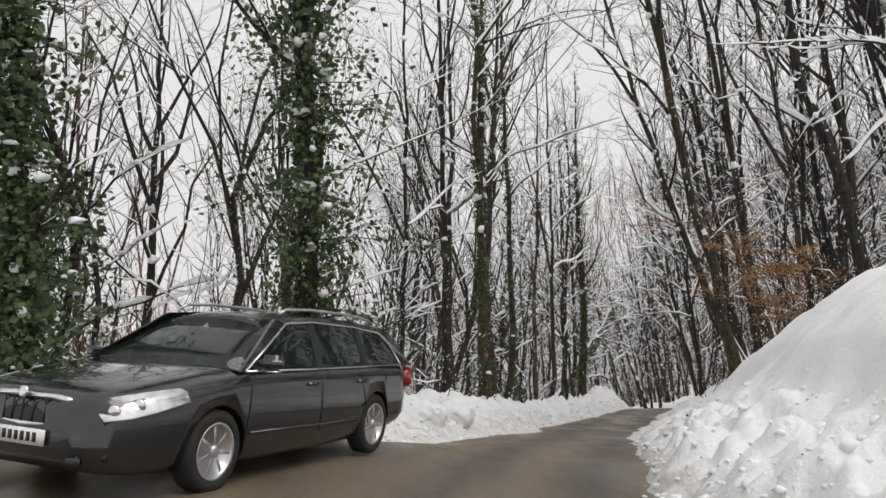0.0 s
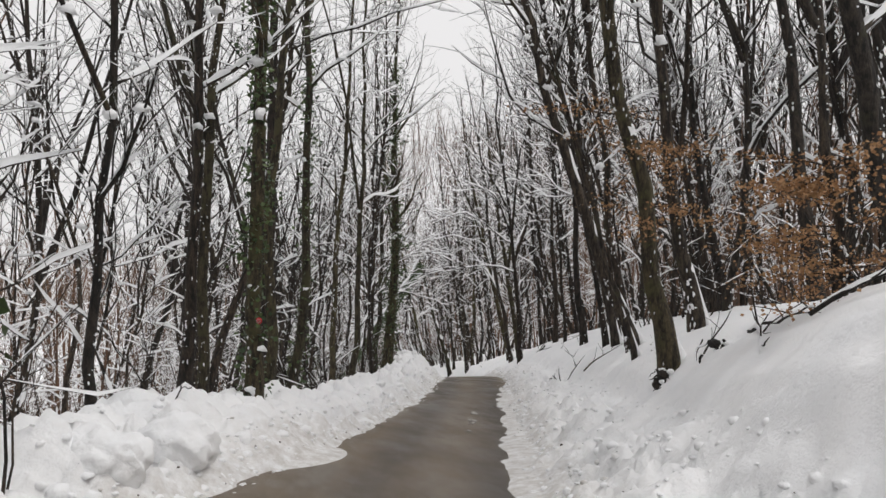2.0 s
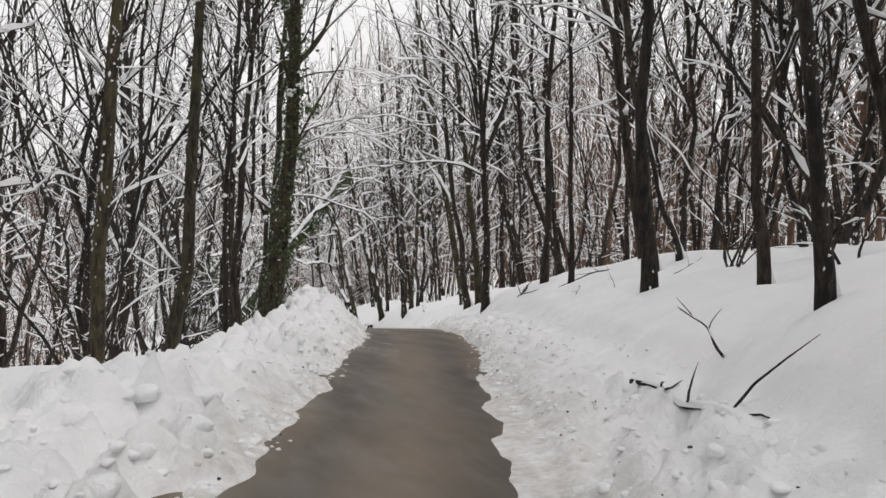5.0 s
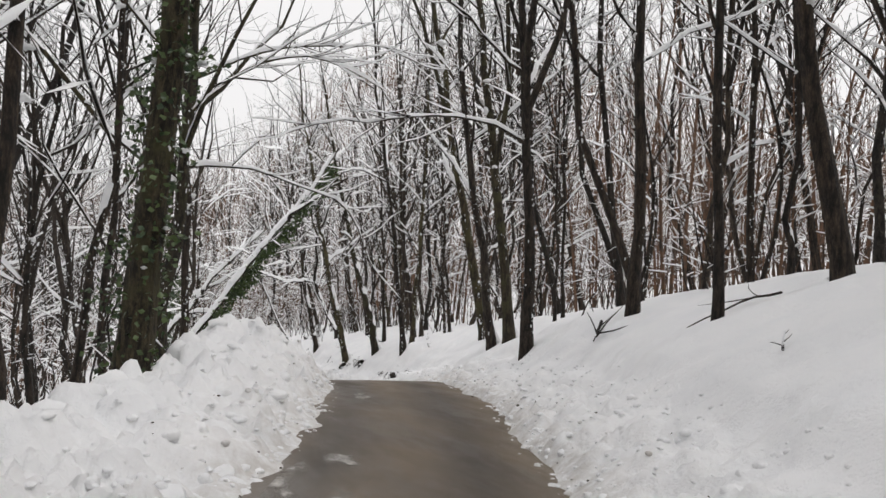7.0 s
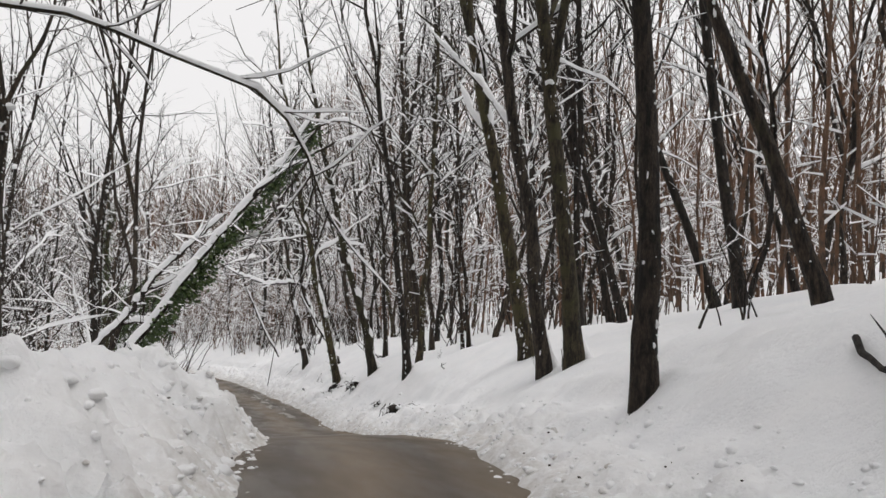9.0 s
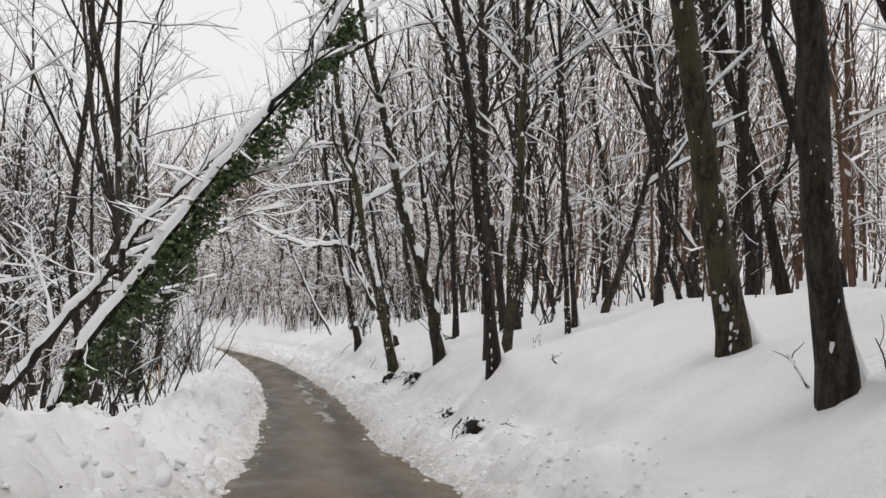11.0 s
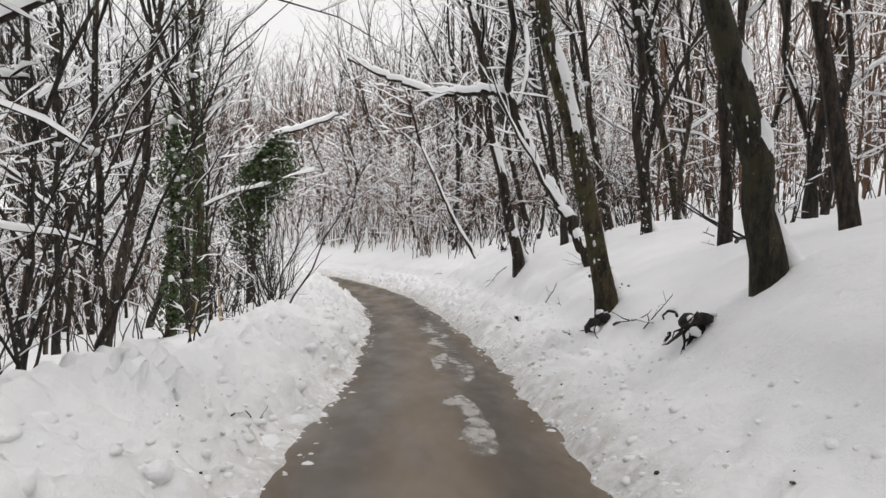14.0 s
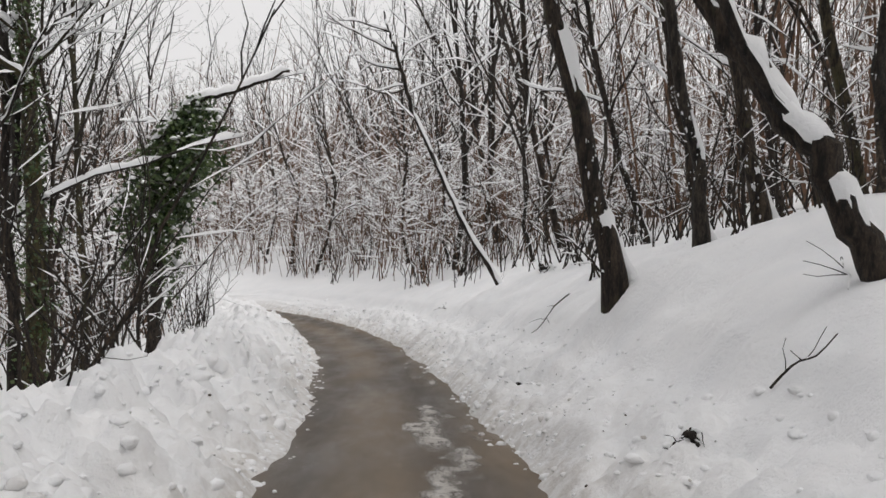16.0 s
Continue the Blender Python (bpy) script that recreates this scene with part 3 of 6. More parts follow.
def ivy_on(w, rng, trunk, radii, a, b, count, thick, size, sprays=0, lumps=0, key="ivy"):
    """Leaves that wrap a trunk between two fractions of its length, with sprays that stand off it."""
    for _ in range(count):
        f = a + (b - a) * rng.random()
        p, d = along(trunk, f)
        k = min(int(f * (len(radii) - 1)), len(radii) - 1)
        o = unit(np.cross(d, rng.standard_normal(3)))
        bulge = 0.6 + 0.4 * math.sin(f * 37) + 0.3 * math.sin(f * 83 + 1)
        w.leaf(key, p + o * (radii[k] + abs(rng.normal(0, 1)) * thick * bulge), size * (0.6 + 0.8 * rng.random()), rng, 0.5)
    for _ in range(sprays):
        f = a + (b - a) * rng.random()
        p, d = along(trunk, f)
        a2 = rng.random() * 6.283
        spr = bent(p, (math.cos(a2), math.sin(a2), 0.15), thick * (2.2 + 2.5 * rng.random()), 3, rng, 0.2, -0.12)
        w.tube("twig", spr, [0.012, 0.009, 0.006, 0.004], 3)
        for _ in range(34):
            q, e = along(spr, 0.2 + 0.8 * rng.random())
            w.leaf(key, q + rng.standard_normal(3) * 0.09, size * (0.6 + 0.8 * rng.random()), rng, 0.5)
        if rng.random() < 0.4:
            w.lump(spr[2] + np.array((0, 0, 0.04)), 0.04 + 0.06 * rng.random(), rng, "snow", 0.6)
    for _ in range(lumps):
        f = a + (b - a) * rng.random()
        p, d = along(trunk, f)
        w.lump(p + np.array((rng.normal(0, thick * 0.6), rng.normal(0, thick * 0.6), 0.05)), 0.045 + 0.08 * rng.random(), rng, "snow", 0.8)


MATS = {"trunk": BARK, "twig": TWIG, "crown": TWIG, "snow": TREE_SNOW, "ivy": IVY, "leaf": BEECH, "moss": MOSSY}
PART = {"trunk": "trunk", "twig": "twig", "crown": "crown", "snow": "snow_load", "ivy": "ivy", "leaf": "foliage", "moss": "moss"}


def plant(w, name, label, category, bark, where, turn=0.0, group=""):
    """Turns collected wood into a tree: an Empty at its foot with a mesh for each part."""
    ob = new(name)
    for key in w.v:
        limb = key.startswith("branch")
        p = link_mesh("branch" if limb else PART[key], w.v[key], w.f[key], bark if limb or key == "trunk" else MATS[key], ob, smooth=key not in ("ivy", "leaf"))
        if not limb and key != "trunk":
            p["kind"] = "stuff"
    ob.matrix_world = pose(*where, 0, 0, turn)
    return tagged(ob, label, category, group)


def foot(x, y, sink=0.05):
    return x, y, float(height(x, y, False)[0][0]) - sink


# ---- trees that stand singly beside the road ----
taken = []
seeds = iter(range(1000, 2000))


def roadside_tree(x, y, lean, r, H, label, bark=BARK, ivy=0.0, moss=0, beech=0, limbs=15, first=0.25, snow=0.07, spread=0.8, reach=0.22, patches=100, name="tree", ivy_top=0.7, fork=0.12, twigs=5, leaf=0.075, arms=(), low=(0.11, 0.24)):
    rng = np.random.default_rng(next(seeds))
    r *= 0.84
    w, tk, rd = grow(rng, H, r, lean, (-0.25 * lean[0], -0.25 * lean[1]), limbs, twigs, 2, first, spread, snow, 9, reach, 0.09, patches, 12, fork, True, 0.004)
    for b, (f, dirn, L, ra) in enumerate(arms):
        p, d = along(tk, f)
        ra *= 0.72
        arm = bent(p, (dirn[0], dirn[1], dirn[2] + 0.35), L, 11, rng, 0.17, -0.06)
        ar = [ra * 0.8 * (1 - 0.87 * k / 11) + 0.004 for k in range(12)]
        w.tube(f"branch_arm{b}", arm, ar, 6)
        w.cap(arm, ar, 0.055, rng, 0.9)
        for _ in range(16):
            q, e = along(arm, rng.uniform(0.15, 0.98))
            tw = bent(q, e + rng.standard_normal(3) * np.array((0.6, 0.6, 0.5)), L * rng.uniform(0.15, 0.4), 4, rng, 0.14, 0.03)
            tr = [ra * 0.3, ra * 0.24, ra * 0.18, ra * 0.1, 0.003]
            w.tube("twig", tw, tr, 4)
            w.cap(tw, tr, 0.028, rng, 0.85)
    if lean[0] < -0.1:
        # snow drifted against the uphill side of the foot
        drift = [np.array((lean[0] * h + r * q, lean[1] * h + rng.normal(0, 0.01), h)) for h, q in ((-0.15, 2.6), (0.02, 1.9), (0.16, 1.35), (0.36, 0.95), (0.6, 0.75), (0.85, 0.66))]
        w.tube("snow", drift, [r * q for q in (1.1, 0.95, 0.8, 0.62, 0.45, 0.2)], 10, 0, rng)
    if ivy:
        ivy_on(w, rng, tk, rd, 0.0, ivy_top, int(2600 * ivy), 0.07 + 0.085 * ivy, leaf, int(26 * ivy), int(26 * ivy))
    if moss:
        ivy_on(w, rng, tk, rd, 0.03, 0.5, moss, 0.004, 0.02, 0, 0, "moss")
    if beech:
        for k in range(beech):
            a = rng.normal(3.6, 0.9)
            p, d = along(tk, rng.uniform(*low))
            spr = bent(p, (math.cos(a), math.sin(a), 0.12), rng.uniform(0.6, 1.5), 4, rng, 0.15, -0.04)
            w.tube("twig", spr, [0.012, 0.010, 0.007, 0.005, 0.003], 3)
            for _ in range(130):
                q, e = along(spr, rng.uniform(0.15, 1.0))
                w.leaf("leaf", q + rng.standard_normal(3) * np.array((0.13, 0.13, 0.03)), rng.uniform(0.025, 0.05), rng, 0.2)
    taken.append((x, y, 0.3))
    return plant(w, name, label, "tree", bark, foot(x, y))


bare = "bare roadside tree with snow along its branches"
mossy = "mossy bare trunk leaning towards the road, snow on it"
ivied = "tree trunk wrapped in dark green ivy with snow lumps"
# at the passing place
roadside_tree(-1.89, 9.9, (0.03, 0.0), 0.21, 14, "big tree thickly overgrown with dark green ivy", ivy=4.0, ivy_top=0.95, first=0.35, name="ivy_tree", leaf=0.08)
roadside_tree(-6.6, 16.9, (0.05, 0.0), 0.15, 12, "bare forked tree with crooked spreading limbs", first=0.28, reach=0.4, spread=1.0, fork=0.4)
roadside_tree(-7.4, 10.6, (0.03, 0.02), 0.13, 11, "tree hung with green and brown leaves", ivy=2.4, ivy_top=0.98, first=0.2, name="ivy_tree", leaf=0.1)
roadside_tree(-4.9, 9.2, (-0.04, 0.02), 0.10, 11, "evergreen leafy tree beside the passing place", ivy=3.2, ivy_top=1.0, first=0.15, name="ivy_tree", leaf=0.1)
roadside_tree(-6.3, 11.6, (0.02, 0.0), 0.08, 4.6, "low evergreen bush of dull green leaves", ivy=3.4, ivy_top=1.0, limbs=10, first=0.1, name="ivy_bush", leaf=0.09)
roadside_tree(7.9, 13.8, (-0.25, 0.0), 0.15, 14, mossy, BARK_GREY, first=0.18)
roadside_tree(5.6, 14.95, (-0.20, 0.02), 0.13, 13, "mossy beech with dry orange leaves on low twigs", BARK_MOSS, moss=500, beech=4, first=0.3)
roadside_tree(6.9, 16.4, (-0.14, 0.01), 0.11, 13, "bare beech with a few dry leaves", BARK_GREY, beech=12, first=0.25)
roadside_tree(6.15, 12.9, (-0.10, 0.0), 0.06, 9, "young beech holding dry orange leaves", BARK_GREY, beech=24, low=(0.04, 0.15))
roadside_tree(7.7, 10.9, (-0.02, 0.0), 0.16, 14, "bank tree with level snowy limbs over the road", BARK_GREY, arms=((0.24, (-1.0, 0.05, 0.10), 3.2, 0.045), (0.29, (-1.0, 0.0, 0.16), 2.9, 0.045), (0.36, (-1.0, -0.2, 0.35), 3.6, 0.045), (0.44, (-1.0, 0.2, 0.45), 3.4, 0.04)))
# first stretch, valley side
roadside_tree(0.95, 18.3, (0.03, 0.0), 0.135, 15, ivied, BARK_MOSS, ivy=0.5, first=0.3, patches=26, name="ivy_tree")
roadside_tree(1.28, 22.0, (0.06, 0.0), 0.135, 16, "straight dark trunk with snow flecks", BARK_MOSS, moss=250, first=0.35, patches=20)
roadside_tree(1.75, 23.0, (0.05, 0.02), 0.12, 16, ivied, BARK_MOSS, ivy=0.3, first=0.35, patches=20, name="ivy_tree")
roadside_tree(0.15, 20.0, (0.03, 0.0), 0.115, 14, bare, BARK_MOSS, first=0.3)
roadside_tree(-0.05, 18.6, (0.04, 0.0), 0.11, 14, bare, first=0.25)
roadside_tree(-0.9, 16.2, (0.05, 0.01), 0.07, 11, bare, first=0.2)
roadside_tree(1.1, 24.6, (0.06, 0.0), 0.20, 17, "tall dark trunk among thinner trees", first=0.35)
roadside_tree(3.1, 27.0, (0.05, 0.02), 0.09, 14, bare, BARK_MOSS, first=0.3)
roadside_tree(3.9, 29.2, (0.05, 0.0), 0.10, 15, bare, BARK_MOSS, first=0.3, patches=20)
roadside_tree(4.75, 30.6, (0.02, 0.0), 0.055, 11, bare, first=0.2)
roadside_tree(4.9, 31.7, (0.01, 0.0), 0.06, 13, bare, first=0.22, patches=22)
roadside_tree(5.05, 32.3, (0.04, 0.0), 0.08, 14, bare, first=0.25, patches=22)
roadside_tree(5.95, 34.4, (0.045, 0.0), 0.22, 15, "stout tree clad in ivy and thick snow lumps", BARK_MOSS, ivy=0.9, ivy_top=0.75, first=0.28, patches=34, name="ivy_tree")
roadside_tree(6.15, 38.2, (0.05, 0.03), 0.125, 14, "dark mossy tree with long branches over the road", BARK_MOSS, moss=300, first=0.2, reach=0.42, spread=1.15, limbs=18, arms=((0.24, (1.0, 0.3, 0.45), 4.2, 0.045), (0.34, (1.0, 0.2, 0.5), 4.4, 0.045), (0.44, (1.0, 0.0, 0.6), 4.0, 0.04), (0.3, (0.8, -0.5, 0.6), 3.6, 0.04)))
roadside_tree(5.2, 35.8, (0.09, 0.0), 0.06, 12, bare, first=0.2)
roadside_tree(5.3, 39.6, (0.03, 0.0), 0.08, 13, bare, first=0.2, reach=0.3)
roadside_tree(6.6, 41.0, (-0.03, 0.0), 0.09, 13, bare, first=0.2, reach=0.32)
# first stretch, hill side
roadside_tree(7.1, 18.5, (-0.36, 0.05), 0.115, 13, "leaning trunk with a band of snow on its upper side", BARK_GREY, snow=0.10)
roadside_tree(7.55, 19.5, (-0.13, 0.03), 0.085, 13, bare)
roadside_tree(7.9, 20.7, (-0.16, 0.03), 0.08, 12, mossy, BARK_GREY)
roadside_tree(8.4, 22.1, (-0.18, 0.03), 0.066, 12, bare)
roadside_tree(6.35, 17.1, (-0.30, 0.05), 0.04, 8, "thin leaning young tree", BARK_GREY, patches=6)
roadside_tree(10.05, 26.7, (-0.03, 0.02), 0.105, 15, bare, patches=24)
roadside_tree(9.9, 24.4, (-0.16, 0.02), 0.07, 12, bare)
roadside_tree(12.2, 29.7, (-0.20, 0.03), 0.10, 14, "grey-brown leaning trunk with snow clumps in its forks", BARK_GREY, snow=0.10)
roadside_tree(13.0, 30.0, (-0.36, 0.05), 0.06, 11, mossy, BARK_GREY, snow=0.09)
roadside_tree(12.0, 32.4, (-0.06, 0.01), 0.06, 12, bare, patches=22)
roadside_tree(13.0, 35.6, (-0.01, 0.0), 0.105, 15, "straight dark trunk with snow heaped at its foot", first=0.22, patches=12)
roadside_tree(16.2, 36.8, (-0.05, 0.01), 0.08, 13, bare)
roadside_tree(15.7, 35.3, (-0.05, 0.01), 0.06, 12, bare, patches=20)
roadside_tree(12.4, 38.0, (-0.09, 0.02), 0.12, 14, "dark roadside tree with long snowy limbs", first=0.25, reach=0.34, spread=1.05, limbs=18, arms=((0.27, (-1.0, -0.2, 0.35), 4.2, 0.05), (0.36, (-1.0, -0.3, 0.4), 4.0, 0.05), (0.45, (-1.0, 0.1, 0.5), 3.6, 0.04)))
# the bend with the stout trunks
roadside_tree(14.4, 44.75, (-0.25, 0.02), 0.15, 14, "stout leaning trunk with snow piled on its flank", BARK_MOSS, moss=250, snow=0.14)
roadside_tree(13.7, 42.6, (-0.21, 0.02), 0.125, 14, "stout dark leaning trunk with a flared foot", BARK_GREY, snow=0.12)
roadside_tree(13.95, 42.15, (-0.16, 0.02), 0.15, 15, "thick brown trunk rising from deep snow", BARK_MOSS, moss=200, snow=0.1)
roadside_tree(16.2, 43.8, (-0.06, 0.01), 0.05, 12, bare)
roadside_tree(15.75, 43.4, (-0.03, 0.01), 0.042, 11, bare)
roadside_tree(16.4, 53.1, (-0.11, 0.01), 0.064, 12, bare)
roadside_tree(13.42, 49.1, (-0.165, 0.02), 0.095, 14, "dark trunk with pale snow clots in its forks", first=0.28, snow=0.1, reach=0.28, arms=((0.38, (-1.0, 0.2, 0.35), 3.4, 0.04), (0.46, (-1.0, -0.1, 0.5), 3.2, 0.04)))
roadside_tree(14.52, 51.9, (0.03, 0.02), 0.10, 13, "brown mossy trunk growing close beside another", BARK_MOSS, moss=400)
roadside_tree(14.42, 52.6, (-0.07, 0.02), 0.105, 14, "furrowed grey trunk beside a brown one", BARK_GREY)
roadside_tree(16.0, 52.5, (-0.10, 0.02), 0.054, 12, bare)
roadside_tree(14.1, 55.1, (-0.31, 0.03), 0.15, 12, "leaning trunk carrying a thick band of snow", BARK_MOSS, moss=150, snow=0.15, first=0.35)
roadside_tree(13.68, 58.6, (-0.27, 0.03), 0.145, 14, "mossy trunk with ivy and snow plastered on its side", BARK_MOSS, moss=500, ivy=0.12, first=0.3, snow=0.13, leaf=0.05, patches=80, arms=((0.36, (-1.0, -0.1, 0.12), 3.6, 0.05), (0.42, (-1.0, 0.2, 0.3), 3.2, 0.045)))
roadside_tree(13.77, 66.4, (-0.24, 0.03), 0.14, 12, "dark leaning tree at the end of the bend", snow=0.12, first=0.3)
roadside_tree(14.9, 66.9, (-0.20, 0.03), 0.09, 11, bare, BARK_GREY)
roadside_tree(16.4, 68.5, (-0.20, 0.03), 0.13, 12, "brown leaning trunk in the snow", BARK_GREY)
roadside_tree(17.2, 72.5, (-0.22, 0.03), 0.085, 11, bare)
roadside_tree(16.7, 74.3, (-0.34, 0.03), 0.09, 10, bare)
roadside_tree(18.7, 69.9, (-0.22, 0.03), 0.12, 12, bare, BARK_MOSS)
roadside_tree(18.1, 64.0, (-0.10, 0.03), 0.125, 13, bare, BARK_GREY)
roadside_tree(18.5, 66.3, (-0.07, 0.03), 0.15, 14, bare, BARK_MOSS)
roadside_tree(15.9, 64.0, (-0.14, 0.03), 0.11, 12, bare)
roadside_tree(15.6, 59.6, (-0.08, 0.02), 0.09, 13, bare, patches=20)
roadside_tree(16.6, 57.2, (-0.05, 0.02), 0.10, 13, bare, BARK_GREY)
# valley side of the bend
roadside_tree(4.55, 72.15, (-0.02, 0.02), 0.13, 12, "dark trunk close beside an ivied one", BARK, first=0.3)
roadside_tree(4.9, 72.0, (0.02, 0.02), 0.23, 13, "trunk overgrown with moss and ivy", BARK_MOSS, ivy=0.8, moss=1300, first=0.35, name="ivy_tree")
roadside_tree(6.2, 65.0, (0.05, 0.02), 0.11, 4.6, "short stub of a tree with an ivy head", BARK_MOSS, ivy=0.8, ivy_top=1.0, limbs=5, first=0.5, name="ivy_tree")
roadside_tree(4.2, 76.1, (-0.02, 0.02), 0.12, 12, bare, BARK_MOSS, moss=200)
roadside_tree(5.5, 69.0, (0.02, 0.02), 0.07, 11, bare, reach=0.3)
roadside_tree(3.2, 66.5, (0.04, 0.02), 0.09, 12, bare, reach=0.32)
roadside_tree(7.2, 58.5, (0.05, 0.02), 0.06, 10, bare, reach=0.34, first=0.15)
roadside_tree(5.6, 59.8, (0.04, 0.02), 0.07, 11, bare, reach=0.34, first=0.15)


# ---- trees bowed over the road by the snow ----
def bowed_tree(x, y, line, r0, label, ivy=0, hang=0.5, snow=0.13, side=(), twigs=8, ivy_span=(0.15, 0.95), name="bowed_tree"):
    """line: steps from the foot, in metres, along which the trunk lies."""
    rng = np.random.default_rng(next(seeds))
    w = Wood()
    coarse = [np.array((0, 0, -0.3))] + [np.array(p, float) for p in line]
    pts = []
    for k in range(len(coarse) - 1):
        for j in range(9):
            pts.append(coarse[k] + (coarse[k + 1] - coarse[k]) * j / 9 + rng.standard_normal(3) * 0.02)
    pts.append(coarse[-1])
    n = len(pts)
    rd = [r0 * (1 - 0.75 * k / (n - 1)) for k in range(n)]
    w.tube("trunk", pts, rd, 9, 0.3, rng)
    w.cap(pts, rd, snow, rng, 0.95, gap=0.03, even=True)
    for k in range(2, n - 1):
        if rng.random() < 0.2:
            w.lump(pts[k] + np.array((0, 0, rd[k] + min(snow, 0.3) * 0.35)), min(snow, 0.3) * rng.uniform(0.4, 0.7), rng, "snow", 0.6)
    for b, (f, dirn, L, r) in enumerate(side):
        p, d = along(pts, f)
        limb = bent(p, dirn, L, 7, rng, 0.17, 0.0)
        lr = [r * (1 - 0.8 * k / 7) + 0.004 for k in range(8)]
        w.tube(f"branch{b}", limb, lr, 6)
        w.cap(limb, lr, min(snow, 0.13) * 0.7, rng, 0.95)
        for t in range(6):
            q, e = along(limb, 0.3 + 0.65 * rng.random())
            o = rng.standard_normal(3)
            tw = bent(q, e + o * 0.6, L * 0.35 * rng.uniform(0.5, 1.1), 3, rng, 0.12, 0.03)
            w.tube("twig", tw, [0.012, 0.009, 0.006, 0.004], 3)
            w.cap(tw, [0.012, 0.009, 0.006, 0.004], 0.045, rng, 0.9)
    for t in range(twigs):
        q, e = along(pts, 0.2 + 0.78 * rng.random())
        o = rng.standard_normal(3) * np.array((1, 1, 0.6))
        tw = bent(q, e * 0.4 + o * 0.7, rng.uniform(0.6, 1.8), 4, rng, 0.14, 0.03)
        w.tube("twig", tw, [0.016, 0.012, 0.009, 0.006, 0.004], 4)
        w.cap(tw, [0.016, 0.012, 0.009, 0.006, 0.004], 0.05, rng, 0.9)
    a, b = ivy_span
    for _ in range(ivy):
        f = a + (b - a) * rng.random()
        p, d = along(pts, f)
        side = unit(np.cross(d, (0, 0, 1.0)))
        under = -np.cross(side, d)
        if hang > 1:
            # long strands that fan out as they hang
            j = int(rng.integers(0, 20))
            g = lattice(j, 3, 77), lattice(j, 4, 77), lattice(j, 5, 77), lattice(j, 6, 77)
            p, d = along(pts, a + (b - a) * g[0])
            drop = rng.random() ** 1.1 * hang * (0.25 + 0.75 * g[1])
            fan = 0.25 + 0.75 * min(1.0, drop / 1.3)
            at = p + np.array(((g[2] - 0.5) * 1.5 * fan - 0.2 * drop, (g[3] - 0.5) * 1.5 * fan, -drop - 0.1)) + rng.standard_normal(3) * np.array((0.15, 0.15, 0.1)) * (1.15 - 0.7 * drop / hang)
            w.leaf("ivy", at, rng.uniform(0.07, 0.16), rng, 0.8)
            if rng.random() < 0.05:
                w.lump(at + rng.standard_normal(3) * 0.08, rng.uniform(0.02, 0.085), rng, "snow", 0.7)
            continue
        bulge = 0.55 + 0.3 * math.sin(f * 29) + 0.25 * math.sin(f * 71 + 2)
        drop = rng.random() ** (1.6 if hang < 1 else 0.8) * hang * max(0.2, bulge)
        wide = 0.13 if hang < 1 else 0.42 * (1.1 - 0.5 * drop / hang)
        at = p + under * (rd[0] * 0.5 + abs(rng.normal(0, 0.12))) + side * rng.normal(0, wide) + np.array((rng.normal(0, wide * 0.5), 0, -drop))
        w.leaf("ivy", at, rng.uniform(0.07, 0.13) * (1.4 if hang > 1 else 1.0), rng, 0.7)
    for _ in range(ivy // 160):
        p, d = along(pts, a + (b - a) * rng.random())
        w.lump(p + np.array((rng.normal(0, 0.2), rng.normal(0, 0.2), -rng.random() * hang)), rng.uniform(0.05, 0.11), rng, "snow", 0.7)
    taken.append((x, y, 0.5))
    return plant(w, name, label, "tree", BARK, foot(x, y))


bowed_tree(6.15, 53.4, ((0.6, 0.1, 1.35), (2.2, 0.1, 3.75), (3.3, 0.1, 5.3), (4.7, 0.1, 7.1), (5.75, 0.1, 8.9)), 0.11,
           "leaning tree hung with green ivy under thick snow", 4600, 0.75, 0.23,
           ((0.55, (0.9, 0.2, 0.15), 2.2, 0.05), (0.7, (0.2, -0.8, 0.5), 2.4, 0.05), (0.82, (1, 0.1, 0.3), 2.6, 0.045)), 12)
bowed_tree(4.6, 54.9, ((0.75, 0, 1.2), (1.8, -0.1, 2.6), (2.6, -0.1, 3.5), (3.1, -0.1, 4.4), (3.9, -0.1, 5.2), (4.9, -0.1, 6.2)), 0.115,
           "bare tree bowed over the bank under thick snow", 0, 0, 0.16,
           ((0.42, (1.0, 0, 0.25), 1.6, 0.05), (0.6, (0.9, 0.1, 0.2), 1.9, 0.045), (0.75, (0.3, 0.2, 0.9), 2.2, 0.04), (0.3, (-0.2, 0.1, 1), 2.4, 0.04)), 12)
bowed_tree(5.75, 76.0, ((0.05, 0.2, 1.6), (-0.05, 0.4, 3.2), (0.0, 0.5, 4.9), (0.85, 0.5, 5.9), (1.9, 0.6, 6.2), (3.1, 0.6, 6.65)), 0.16,
           "ivy-smothered tree bent into an arch, snow on top", 7000, 4.2, 0.13,
           ((0.6, (-0.8, 0.1, -0.3), 1.2, 0.03), (0.9, (0.8, 0.1, 0.25), 1.2, 0.02)), 14, (0.48, 0.74))
bowed_tree(14.6, 62.9, ((-0.43, 0.3, 0.8), (-0.91, 0.6, 1.6), (-1.64, 0.8, 3.15), (-2.1, 0.8, 3.22), (-3.0, 0.8, 3.12), (-3.75, 0.8, 3.38), (-4.65, 0.8, 3.75)), 0.12,
           "leaning tree with a long snow-laden limb over the road", 0, 0, 0.085,
           ((0.43, (-0.25, 0.1, 1.0), 4.5, 0.07), (0.40, (0.3, 0.2, 1.0), 3.5, 0.05), (0.15, (-1.0, 0.2, 0.9), 3.2, 0.05)), 6)
